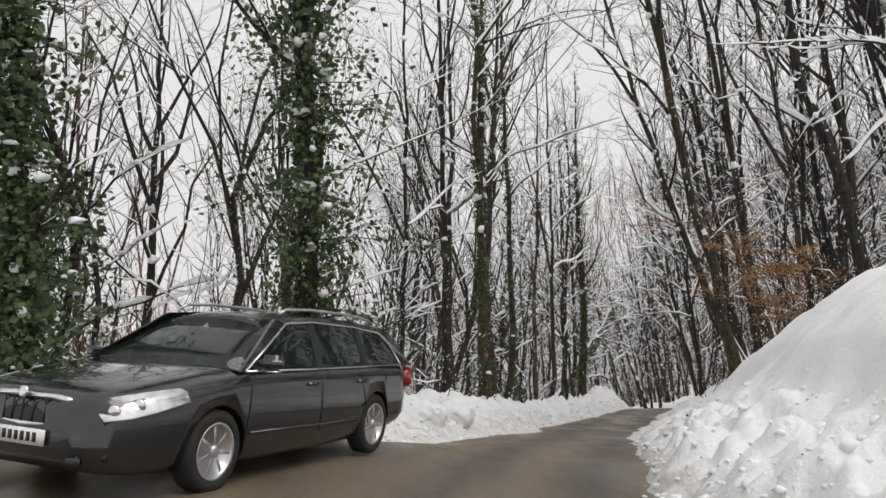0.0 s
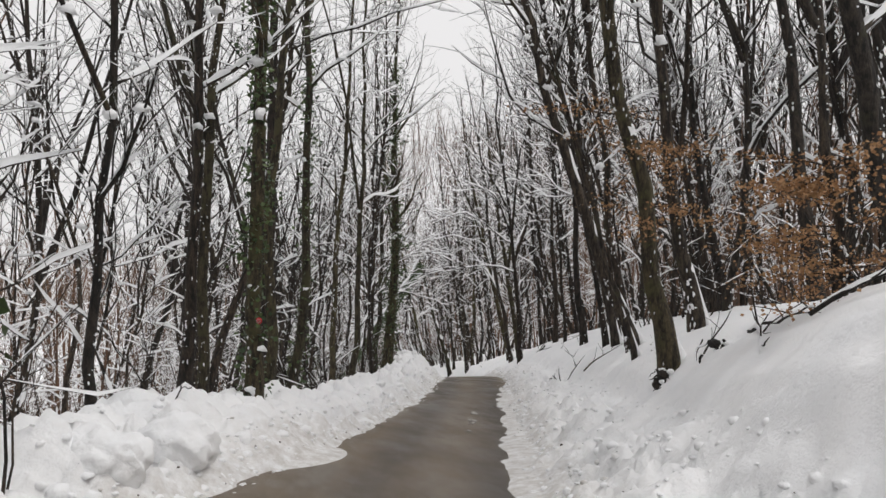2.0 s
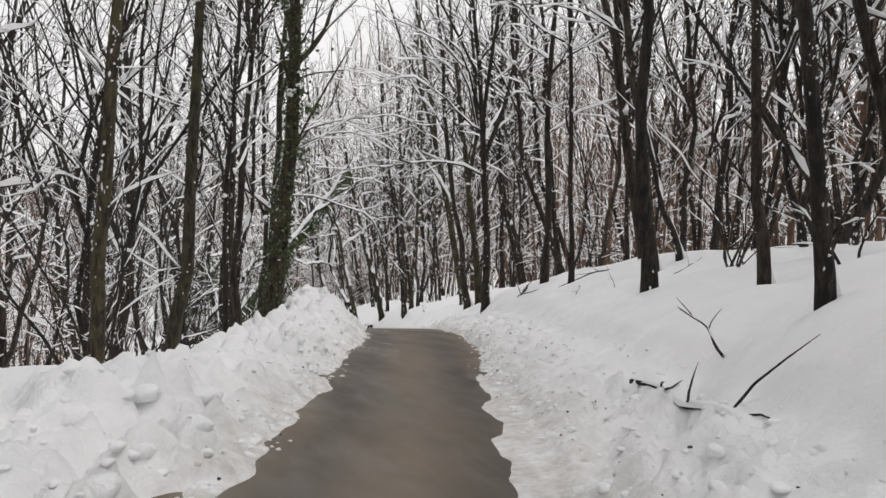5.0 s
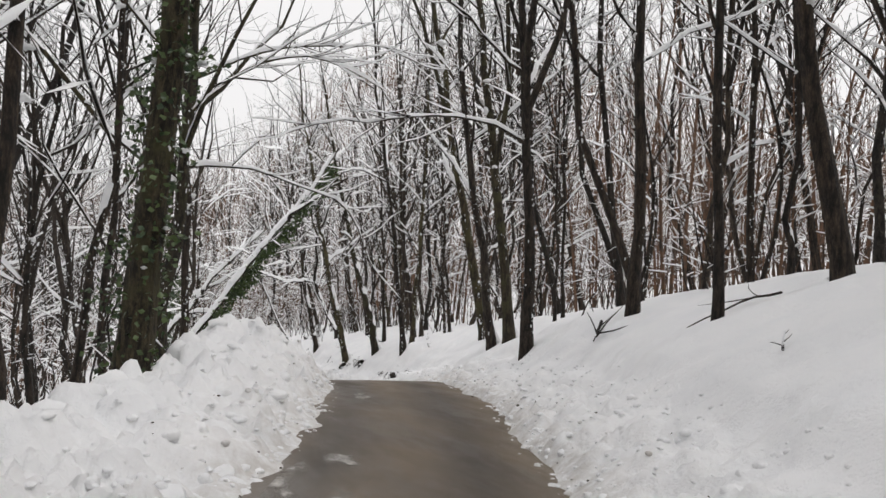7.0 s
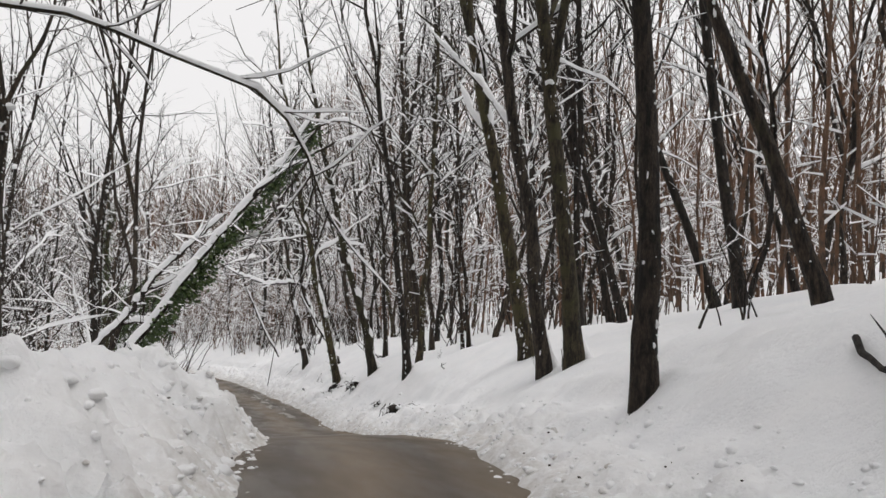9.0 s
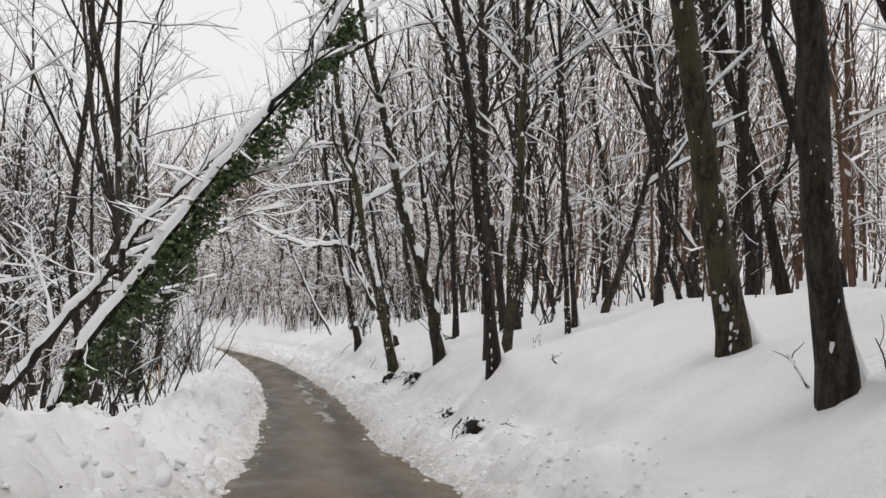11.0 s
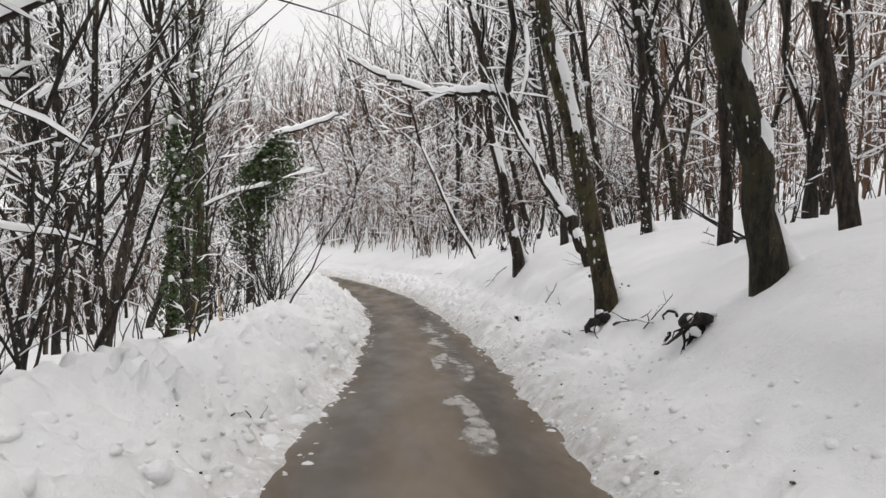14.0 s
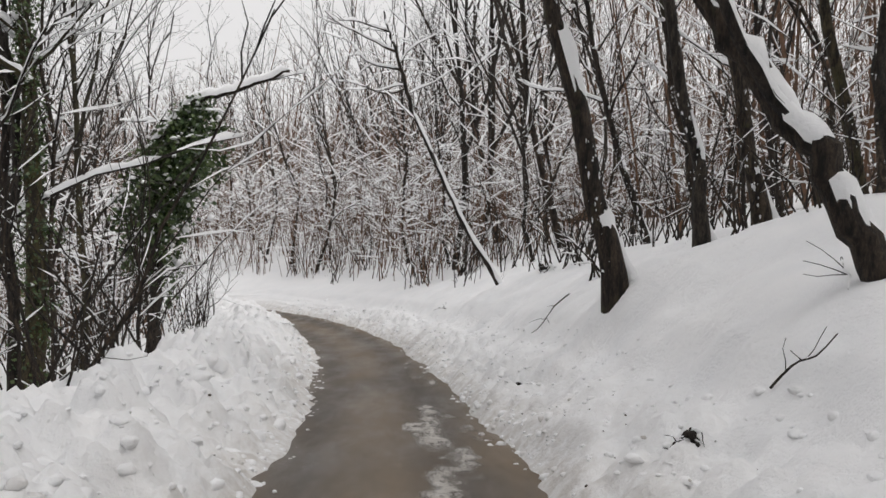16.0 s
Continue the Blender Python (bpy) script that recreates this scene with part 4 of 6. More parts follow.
bowed_tree(13.8, 75.5, ((-0.95, 0, 1.35), (-2.05, 0, 3.7), (-2.55, 0, 5.3), (-2.75, 0, 6.0)), 0.075,
           "slender sapling white with snow, bent towards the road", 0, 0, 0.075,
           ((0.72, (-1, 0.1, 0.25), 1.9, 0.03), (0.66, (-1, 0.1, 0.05), 2.0, 0.03), (0.60, (-1, -0.1, -0.05), 1.7, 0.025), (0.85, (-0.9, 0.1, 0.2), 1.2, 0.02)), 8)


# ---- the woods: young bare trees on both sides ----
def free(x, y, gap):
    for a, b, g in taken:
        if (a - x) ** 2 + (b - y) ** 2 < (gap + g) ** 2:
            return False
    return True


def scatter(count, xa, xb, ya, yb, umin_r, umin_l, umax, gap, seed, keep_gap=0.0):
    """Random places off the road, no two nearer than gap."""
    rng = np.random.default_rng(seed)
    out, cell = [], {}
    xs, yy = rng.uniform(xa, xb, count * 6), rng.uniform(ya, yb, count * 6)
    s, u, z = road_frame(xs, yy)
    for x, y, uu in zip(xs, yy, u):
        if len(out) >= count:
            break
        if (uu > 0 and uu < umin_r) or (uu < 0 and -uu < umin_l) or abs(uu) > umax:
            continue
        key = (int(x // gap), int(y // gap))
        if any((x - a) ** 2 + (y - b) ** 2 < gap * gap for i in (-1, 0, 1) for j in (-1, 0, 1) for a, b in cell.get((key[0] + i, key[1] + j), ())):
            continue
        if keep_gap and not free(x, y, keep_gap):
            continue
        cell.setdefault(key, []).append((x, y))
        out.append((x, y, uu))
    return out


protos = []
for k in range(9):
    rng = np.random.default_rng(100 + k)
    H = (11.5, 13.0, 15.0, 9.0, 14.0, 16.0, 12.0, 7.5, 13.5)[k]
    r0 = (0.055, 0.065, 0.085, 0.04, 0.07, 0.095, 0.058, 0.032, 0.075)[k]
    wd, tk, rd = grow(rng, H, r0, bow=(0.03 * rng.standard_normal(), 0.03 * rng.standard_normal()), limbs=16, twigs=4, sub=1, first=0.14 + 0.2 * rng.random(),
                      spread=0.75 + 0.4 * rng.random(), snow=0.088, sides=6, reach=0.28, limb_lift=0.05, patches=64, fork=0.33, sway=0.028)
    protos.append(plant(wd, "young_tree", ("slender bare tree with snow on its branches", "tall bare forest tree flecked with snow")[k % 2], "tree",
                        (BARK, BARK_GREY, BARK)[k % 3], (0, 0, 0), group="young forest trees"))
places = scatter(225, -15, 31, 6, 92, 5.2, 4.6, 13.5, 1.3, 7, 0.6) + scatter(30, 9, 30, 16, 64, 5.4, 90, 13, 1.0, 9, 0.5) + scatter(40, -6, 26, 86, 112, 4.2, 4.2, 26, 1.2, 8, 0.6)
thin = np.random.default_rng(12)
places = [p for p in places if not (-8.5 < p[2] < 0 and 56 < p[1] < 84 and thin.random() < 0.45)]
rng = np.random.default_rng(11)
for i, (x, y, u) in enumerate(places):
    ob = protos[i % 9]
    sc = rng.uniform(0.85, 1.2)
    tip = -3.0 if u > 0 else 0.5
    if y > 82:
        sc *= 0.92
    m = pose(*foot(x, y), rng.normal(0, 3.5), tip + rng.normal(0, 4.0), 0) @ pose(0, 0, 0, 0, 0, rng.uniform(-75, 75)) @ Matrix.Scale(sc, 4)
    if i < 9:
        ob.matrix_world = m
    else:
        copy_thing(ob, m)


def stuff_woods(name, label, spots, kinds, seed, tip=0.0):
    """Woods too many to count, as one mesh of wood and snow."""
    rng = np.random.default_rng(seed)
    V, F, M, n = [], [], [], 0
    for x, y, z in spots:
        vs, fs, ms = kinds[rng.integers(len(kinds))]
        a, sc = rng.uniform(0, 6.283), rng.uniform(0.75, 1.25) * 1.0
        c, s = math.cos(a) * sc, math.sin(a) * sc
        R = np.array(((c, -s, 0), (s, c, 0), (0, 0, sc)))
        p = vs @ R.T
        p[:, 0] += p[:, 2] * (tip + rng.normal(0, 0.05))
        p[:, 1] += p[:, 2] * rng.normal(0, 0.05)
        V.append(p + np.array((x, y, z)))
        F.extend([tuple(i + n for i in q) for q in fs])
        M.extend(ms)
        n += len(vs)
    ob = link_mesh(name, np.concatenate(V).tolist(), F, FAR_TWIG, smooth=False)
    ob.data.materials.append(TREE_SNOW)
    ob.data.polygons.foreach_set("material_index", M)
    return tagged(ob, label, "woods", kind="stuff")


def simple_kind(seed, H, r0, limbs, twigs, snowy, segs):
    rng = np.random.default_rng(seed)
    w = Wood()
    tk = bent((0, 0, -0.3), (0, 0, 1), H, 6, rng, 0.085, 0.05)
    rd = [r0 * (1 - 0.9 * k / 6) + 0.008 for k in range(7)]
    w.tube("wood", tk, rd, 4)
    for i in range(limbs):
        f = 0.25 + 0.72 * (i + rng.random()) / limbs
        p, d = along(tk, f)
        a = rng.random() * 6.283
        L = H * 0.2 * (1.2 - 0.8 * f) * (0.6 + 0.7 * rng.random())
        lb = bent(p, d * 0.9 + np.array((math.cos(a), math.sin(a), 0)) * 0.7, L * (1.0 if segs > 1 else 1.3), segs, rng, 0.12, 0.1)
        lr = [0.0215, 0.014, 0.006] if segs > 1 else [0.03, 0.012]
        w.tube("wood", lb, lr, 3)
        if rng.random() < snowy:
            w.cap(lb, [min(v, 0.0215) for v in lr], 0.06, rng, 0.95)
        for t in range(twigs):
            q, e = along(lb, 0.3 + 0.6 * rng.random())
            tw = bent(q, e + rng.standard_normal(3) * 0.6, L * 0.45, 1, rng, 0.1, 0.1)
            w.tube("wood", tw, [0.012, 0.005] if segs > 1 else [0.022, 0.010], 3)
            if segs > 1 and rng.random() < snowy * 0.6:
                w.cap(tw, [0.010, 0.004], 0.05, rng, 0.95)
    vs = np.array(w.v["wood"] + w.v.get("snow", []))
    nw = len(w.v["wood"])
    fs = w.f["wood"] + [tuple(i + nw for i in q) for q in w.f.get("snow", [])]
    return vs, fs, [0] * len(w.f["wood"]) + [1] * len(w.f.get("snow", []))


mid_kinds = [simple_kind(300 + k, (11, 13, 9, 14, 12, 7)[k], (0.045, 0.06, 0.04, 0.065, 0.05, 0.03)[k], 11, 2, 0.9, 2) for k in range(6)]
far_kinds = [simple_kind(400 + k, (10, 13, 12, 14)[k], 0.09, 9, 1, 0.25, 1) for k in range(4)]
pl = scatter(800, -46, 58, 4, 128, 12.5, 11.0, 44, 1.2, 21) + scatter(190, 12, 44, 22, 80, 8.5, 90, 24, 1.1, 24)
zs = height([p[0] for p in pl], [p[1] for p in pl], False)[0]
stuff_woods("woods", "dense bare winter woods with snow on the branches", [(p[0], p[1], z) for p, z in zip(pl, zs)], mid_kinds, 5, -0.02)
pl = scatter(1250, -105, 110, 50, 215, 30, 30, 190, 1.4, 22)
zs = height([p[0] for p in pl], [p[1] for p in pl], False)[0]
stuff_woods("far_woods", "brownish bare woods on the far hillside", [(p[0], p[1], z) for p, z in zip(pl, zs)], far_kinds, 6)


def cones(base, tip, r, rng):
    """Slim three-sided cones from base to tip: vertices and faces."""
    n = len(base)
    a = rng.uniform(0, 6.283, n)
    d = tip - base
    d /= np.linalg.norm(d, axis=1)[:, None] + 1e-9
    side = np.cross(d, np.array((0.3, 0.8, 0.52)))
    side /= np.linalg.norm(side, axis=1)[:, None] + 1e-9
    other = np.cross(d, side)
    V = np.empty((n, 4, 3))
    for k in range(3):
        V[:, k] = base + (side * np.cos(a + 2.094 * k)[:, None] + other * np.sin(a + 2.094 * k)[:, None]) * np.asarray(r).reshape(-1, 1)
    V[:, 3] = tip
    i = np.arange(n)[:, None] * 4
    return V.reshape(-1, 3), np.concatenate([i + np.array((0, 1, 3)), i + np.array((1, 2, 3)), i + np.array((2, 0, 3))])


def brush(name, label, count, box, umin, umax, low, tall, seed, arms=3, snowy=0.7):
    """Crooked thin stems beyond counting with side twigs and the snow on them, as one mesh."""
    rng = np.random.default_rng(seed)
    x, y = rng.uniform(box[0], box[1], count * 2), rng.uniform(box[2], box[3], count * 2)
    s, u, zr = road_frame(x, y)
    ok = (np.abs(u) > umin) & (np.abs(u) < umax)
    x, y = x[ok][:count], y[ok][:count]
    n = len(x)
    h = rng.uniform(low, tall, n)
    r = rng.uniform(0.012, 0.034, n)
    nodes = [np.stack([x, y, height(x, y, False)[0] - 0.2], 1)]
    lean = rng.normal(0, 0.14, (n, 2))
    for k in range(3):
        lean = lean + rng.normal(0, 0.17, (n, 2))
        nodes.append(nodes[-1] + np.concatenate([lean * h[:, None], h[:, None]], 1) / 3)
    Vs, Fs, Ms, total = [], [], [], 0

    def put(V, F, m):
        nonlocal total
        Vs.append(V)
        Fs.extend((F + total).tolist())
        Ms.extend([m] * len(F))
        total += len(V)

    for k in range(3):
        over = nodes[k + 1] + (nodes[k + 1] - nodes[k]) * (0.6, 0.5, 0.0)[k]
        put(*cones(nodes[k], over, r * (1.0, 0.72, 0.45)[k], rng), 0)
    for j in range(arms):
        f = rng.uniform(0.25, 0.95, n)
        k = np.minimum((f * 3).astype(int), 2)
        a, b = np.stack(nodes)[k, np.arange(n)], np.stack(nodes)[k + 1, np.arange(n)]
        base = a + (b - a) * (f * 3 - k)[:, None]
        turn = rng.uniform(0, 6.283, n)
        out = np.stack([np.cos(turn), np.sin(turn), rng.uniform(0.0, 0.9, n)], 1) * (h * rng.uniform(0.10, 0.28, n))[:, None]
        put(*cones(base, base + out, r * 0.5, rng), 0)
        some = rng.random(n) < snowy
        p, q = base[some], (base + out * 0.9)[some]
        w = np.stack([-np.sin(turn), np.cos(turn), np.zeros(n)], 1)[some] * rng.uniform(0.018, 0.04, (some.sum(), 1))
        lift = np.array((0, 0, 1.0)) * rng.uniform(0.03, 0.085, (some.sum(), 1))
        V = np.stack([p - w, p + lift, p + w, q - w * 0.5, q + lift * 0.5, q + w * 0.5], 1)
        i = np.arange(len(p))[:, None] * 6
        put(V.reshape(-1, 3), np.concatenate([i + np.array((0, 1, 4, 3)), i + np.array((1, 2, 5, 4))]), 1)
    ob = link_mesh(name, np.concatenate(Vs).tolist(), Fs, FAR_TWIG, smooth=False)
    ob.data.materials.append(TREE_SNOW)
    ob.data.polygons.foreach_set("material_index", Ms)
    return tagged(ob, label, "brushwood", kind="stuff")


brush("hill_brush", "brown thicket of bare stems covering the far hillside", 19000, (-95, 100, 88, 205), 18, 190, 3.0, 8.5, 31, 0)
brush("forest_brush", "snowy grey-brown saplings filling the woods behind", 7500, (-40, 52, 6, 110), 9, 45, 1.2, 6.0, 32, 4, 0.8)
brush("thicket", "brown thicket of snowy bare saplings beyond the bend", 3400, (-12, 24, 82, 118), 3.6, 30, 1.5, 6.0, 33, 4, 0.75)


# ---- the parked estate car ----
PAINT = plain_material("dark_grey_paint", (0.018, 0.020, 0.024), 0.2, 0.35, 1.0, 0.15, 3.0)
CHROME = plain_material("chrome", (0.75, 0.75, 0.76), 0.15, 1.0)
SILVER = plain_material("silver_paint", (0.55, 0.55, 0.56), 0.3, 0.8)
BLACK = plain_material("black_plastic", (0.012, 0.012, 0.013), 0.5)
RUBBER = plain_material("rubber", (0.018, 0.018, 0.018), 0.85)
WHITE = plain_material("white_plate", (0.75, 0.75, 0.75), 0.4)
RED = plain_material("red_lens", (0.35, 0.012, 0.01), 0.15, 0.0, 1.0)
CABIN = plain_material("dark_cabin", (0.03, 0.03, 0.032), 0.8)


def glass_material(name, tint, rough=0.02, clear=0.9):
    m, n, l, b = nodes_of(name, rough)
    b.inputs["Base Color"].default_value = (*tint, 1)
    b.inputs["Transmission Weight"].default_value = clear
    b.inputs["IOR"].default_value = 1.45
    return m


GLASS = glass_material("car_glass", (0.13, 0.17, 0.155))
LENS = glass_material("lamp_glass", (0.95, 0.95, 0.95), 0.05)


def loft(sections, close=True):
    """A closed skin through half sections (y, z) from the bottom's middle to the top's, mirrored."""
    bm = bmesh.new()
    rings = []
    for x, half in sections:
        ring = [bm.verts.new((x, y, z)) for y, z in half] + [bm.verts.new((x, -y, z)) for y, z in reversed(half[1:-1])]
        rings.append(ring)
    n = len(rings[0])
    for a, b in zip(rings, rings[1:]):
        for j in range(n):
            bm.faces.new((a[j], a[(j + 1) % n], b[(j + 1) % n], b[j]))
    bm.faces.new(rings[0][::-1])
    bm.faces.new(rings[-1])
    bmesh.ops.recalc_face_normals(bm, faces=bm.faces)
    return bm


def tube_part(name, pts, r, mat, parent, sides=6, label=""):
    w = Wood()
    w.tube("a", [np.array(p, float) for p in pts], [r] * len(pts), sides)
    w.f["a"].append(tuple(range(sides - 1, -1, -1)))
    return link_mesh(name, w.v["a"], w.f["a"], mat, parent, label)


def side_y(z):
    return 0.865 - 0.235 * max(0.0, (z - 0.95) / 0.5) ** 1.25


def side_panel(name, outline, side, mat, parent, inset=0.0, thick=0.02, label=""):
    """A panel that follows the cabin's side, from its outline in (x, z)."""
    bm = bmesh.new()
    out = [bm.verts.new((x, side * (side_y(z) - inset), z)) for x, z in outline]
    inn = [bm.verts.new((x, side * (side_y(z) - inset - thick), z)) for x, z in outline]
    bm.faces.new(out)
    bm.faces.new(inn[::-1])
    n = len(out)
    for j in range(n):
        bm.faces.new((out[j], inn[j], inn[(j + 1) % n], out[(j + 1) % n]))
    bmesh.ops.recalc_face_normals(bm, faces=bm.faces)
    return part(name, bm, mat, parent, label, smooth=False)


def box_part(name, size, at, mat, parent, label="", bevel=0.01, turn=(0, 0, 0)):
    bm = bmesh.new()
    bmesh.ops.create_cube(bm, size=1.0)
    bmesh.ops.scale(bm, vec=size, verts=bm.verts)
    if bevel:
        bmesh.ops.bevel(bm, geom=bm.edges[:], offset=bevel, segments=2, affect="EDGES")
    bmesh.ops.transform(bm, matrix=pose(*at, *turn), verts=bm.verts)
    return part(name, bm, mat, parent, label)


def sheet_part(name, rows, mat, parent, thick, label=""):
    """A curved sheet through rows of points, with a thickness downwards."""
    bm = bmesh.new()
    g = [[bm.verts.new(p) for p in r] for r in rows]
    h = [[bm.verts.new((p[0], p[1], p[2] - thick)) for p in r] for r in rows]
    m, n = len(rows), len(rows[0])
    for i in range(m - 1):
        for j in range(n - 1):
            bm.faces.new((g[i][j], g[i][j + 1], g[i + 1][j + 1], g[i + 1][j]))
            bm.faces.new((h[i][j], h[i + 1][j], h[i + 1][j + 1], h[i][j + 1]))
    for i in range(m - 1):
        for j in (0, n - 1):
            bm.faces.new((g[i][j], g[i + 1][j], h[i + 1][j], h[i][j]))
    for j in range(n - 1):
        for i in (0, m - 1):
            bm.faces.new((g[i][j], g[i][j + 1], h[i][j + 1], h[i][j]))
    bmesh.ops.recalc_face_normals(bm, faces=bm.faces)
    return part(name, bm, mat, parent, label)


def lathe(profile, sides=28):
    """A ring turned round the y axis from (radius, y) points."""
    bm = bmesh.new()
    rings = [[bm.verts.new((r * math.cos(2 * math.pi * k / sides), y, r * math.sin(2 * math.pi * k / sides))) for k in range(sides)] for r, y in profile]
    for a, b in zip(rings, rings[1:]):
        for k in range(sides):
            bm.faces.new((a[k], a[(k + 1) % sides], b[(k + 1) % sides], b[k]))
    bm.faces.new(rings[0])
    bm.faces.new(rings[-1][::-1])
    bmesh.ops.recalc_face_normals(bm, faces=bm.faces)
    return bm


def estate_car(m):
    car = new("estate_car")

    def section(zlo, zsh, ztop, w, wtop):
        return [(0, zlo), (w * 0.86, zlo), (w * 0.95, zlo + 0.07), (w * 0.985, 0.40), (w, 0.60), (w * 0.985, zsh - 0.10), (w * 0.955, zsh), (wtop, ztop - 0.015), (0, ztop)]

    stations = [(-2.42, section(0.42, 0.86, 0.90, 0.70, 0.5)), (-2.36, section(0.32, 0.94, 0.97, 0.80, 0.6)), (-2.15, section(0.27, 0.965, 0.985, 0.865, 0.65)),
                (-1.40, section(0.20, 0.965, 0.98, 0.905, 0.7)), (-0.4, section(0.18, 0.955, 0.97, 0.908, 0.7)), (0.6, section(0.18, 0.945, 0.96, 0.908, 0.7)),
                (1.05, section(0.19, 0.925, 0.99, 0.908, 0.68)), (1.40, section(0.20, 0.885, 0.965, 0.905, 0.66)), (1.80, section(0.21, 0.82, 0.915, 0.88, 0.62)),
                (2.10, section(0.22, 0.77, 0.865, 0.82, 0.56)), (2.28, section(0.24, 0.735, 0.825, 0.72, 0.48)), (2.38, section(0.28, 0.68, 0.775, 0.60, 0.42)), (2.43, section(0.34, 0.60, 0.70, 0.50, 0.34))]
    fine = []
    for (xa, ha), (xb, hb) in zip(stations, stations[1:]):
        cuts = max(1, int((xb - xa) / 0.09))
        fine += [(xa + (xb - xa) * k / cuts, [(p[0] + (q[0] - p[0]) * k / cuts, p[1] + (q[1] - p[1]) * k / cuts) for p, q in zip(ha, hb)]) for k in range(cuts)]
    bm = loft(fine + [stations[-1]])
    body = part("body", bm, PAINT, car, "dark grey painted car body")
    cutters = []
    for ax in (1.36, -1.40):
        for sd in (1, -1):
            c = lathe([(0.365, sd * 0.62), (0.365, sd * 1.2)], 32)
            cm = bpy.data.meshes.new("cut")
            c.to_mesh(cm)
            c.free()
            co = new("cut", cm)
            co.matrix_world = pose(ax, 0, 0.33)
            mod = body.modifiers.new("cut", "BOOLEAN")
            mod.operation, mod.solver, mod.object = "DIFFERENCE", "EXACT", co
            cutters.append(co)
    bpy.context.view_layer.update()
    whole = bpy.data.meshes.new_from_object(body.evaluated_get(bpy.context.evaluated_depsgraph_get()))
    body.modifiers.clear()
    body.data = whole
    whole.name = "body"
    for co in cutters:
        cd = co.data
        bpy.data.objects.remove(co)
        bpy.data.meshes.remove(cd)
    # cabin: roof, pillars, panes
    rows = []
    for x, z in ((0.42, 1.41), (0.2, 1.462), (-0.3, 1.492), (-1.0, 1.485), (-1.6, 1.445), (-1.95, 1.385)):
        rows.append([(x, y, z - 0.10 * (abs(y) / 0.62) ** 3) for y in np.linspace(-0.64, 0.64, 9)])
    sheet_part("roof", rows, PAINT, car, 0.03)
    ws = [[(1.17 - 0.10 * (y / 0.76) ** 2 - 0.78 * f, y * (0.86 - 0.21 * f) / 0.78, 0.965 + 0.455 * f - 0.035 * f * (y / 0.76) ** 2) for y in np.linspace(-0.76, 0.76, 7)] for f in (0, 0.33, 0.66, 1.0)]
    sheet_part("windscreen", ws, GLASS, car, 0.008, "tinted windscreen reflecting trees")
    rw = [[(-2.32 + 0.36 * f + 0.06 * (y / 0.7) ** 2, y * (1 - 0.2 * f), 1.0 + 0.375 * f) for y in np.linspace(-0.70, 0.70, 5)] for f in (0, 0.5, 1.0)]
    sheet_part("rear_window", rw, GLASS, car, 0.008)
    sheet_part("dashboard", [[(1.1, y, 0.985) for y in (-0.7, 0, 0.7)], [(0.75, y, 1.0) for y in (-0.74, 0, 0.74)], [(0.55, y, 0.96) for y in (-0.74, 0, 0.74)]], CABIN, car, 0.05)
    sheet_part("load_cover", [[(x, y, 0.972) for y in (-0.72, 0, 0.72)] for x in (0.5, -0.8, -2.2)], CABIN, car, 0.005, "dark cabin floor at window height")
    for y in (0.38, -0.38):
        seat = box_part("front_seat", (0.14, 0.5, 0.36), (0.0, y, 1.12), CABIN, car, "", 0.05, (0, -12, 0))
        box_part("headrest", (0.09, 0.26, 0.17), (-0.06, y, 1.36), CABIN, seat, "", 0.03, (0, -8, 0))
    for sd in (1, -1):
        for nm, mat, outline in (
                ("pillar", PAINT, ((1.10, 0.955), (1.00, 0.965), (0.20, 1.375), (0.33, 1.42), (0.37, 1.41))),
                ("pillar", BLACK, ((-0.14, 0.965), (-0.26, 0.965), (-0.32, 1.405), (-0.20, 1.405))),
                ("pillar", BLACK, ((-1.10, 0.975), (-1.20, 0.975), (-1.24, 1.38), (-1.14, 1.385))),
                ("pillar", PAINT, ((-2.03, 0.985), (-2.36, 0.97), (-1.98, 1.37), (-1.70, 1.41), (-1.70, 1.335), (-1.88, 1.22))),
                ("roof_frame", PAINT, ((0.34, 1.42), (0.20, 1.375), (-0.3, 1.405), (-1.14, 1.385), (-1.70, 1.335), (-1.72, 1.41), (-1.0, 1.46), (-0.3, 1.465)))):
            side_panel(nm, outline, sd, mat, car, 0.0, 0.03)
        for outline in (((1.00, 0.967), (-0.15, 0.967), (-0.21, 1.40), (0.18, 1.372)), ((-0.25, 0.967), (-1.10, 0.977), (-1.14, 1.382), (-0.31, 1.402)),
                        ((-1.20, 0.977), (-2.02, 0.988), (-1.87, 1.22), (-1.70, 1.332), (-1.24, 1.378))):
            side_panel("side_window", outline, sd, GLASS, car, 0.006, 0.006)
        rim = [(1.03, 0.96), (0.62, 1.175), (0.20, 1.382), (-0.3, 1.412), (-1.14, 1.392), (-1.70, 1.342), (-1.88, 1.228), (-2.05, 0.985), (-1.1, 0.970), (0.0, 0.958), (1.03, 0.955)]
        tube_part("window_trim", [(x, sd * (side_y(z) + 0.004), z) for x, z in rim], 0.011, CHROME, car, 5, "bright chrome window surround")
        rail = [(0.22, 1.47), (0.12, 1.515), (-0.3, 1.535), (-1.0, 1.53), (-1.55, 1.495), (-1.72, 1.445)]
        tube_part("roof_rail", [(x, sd * 0.60, z) for x, z in rail], 0.016, SILVER, car, 6, "silver roof rail")
        mirror = box_part("mirror", (0.13, 0.23, 0.15), (0.86, sd * 1.0, 1.03), PAINT, car, "", 0.045)
        box_part("mirror_trim", (0.10, 0.18, 0.012), (0.87, sd * 1.0, 0.965), CHROME, mirror, "", 0.003)
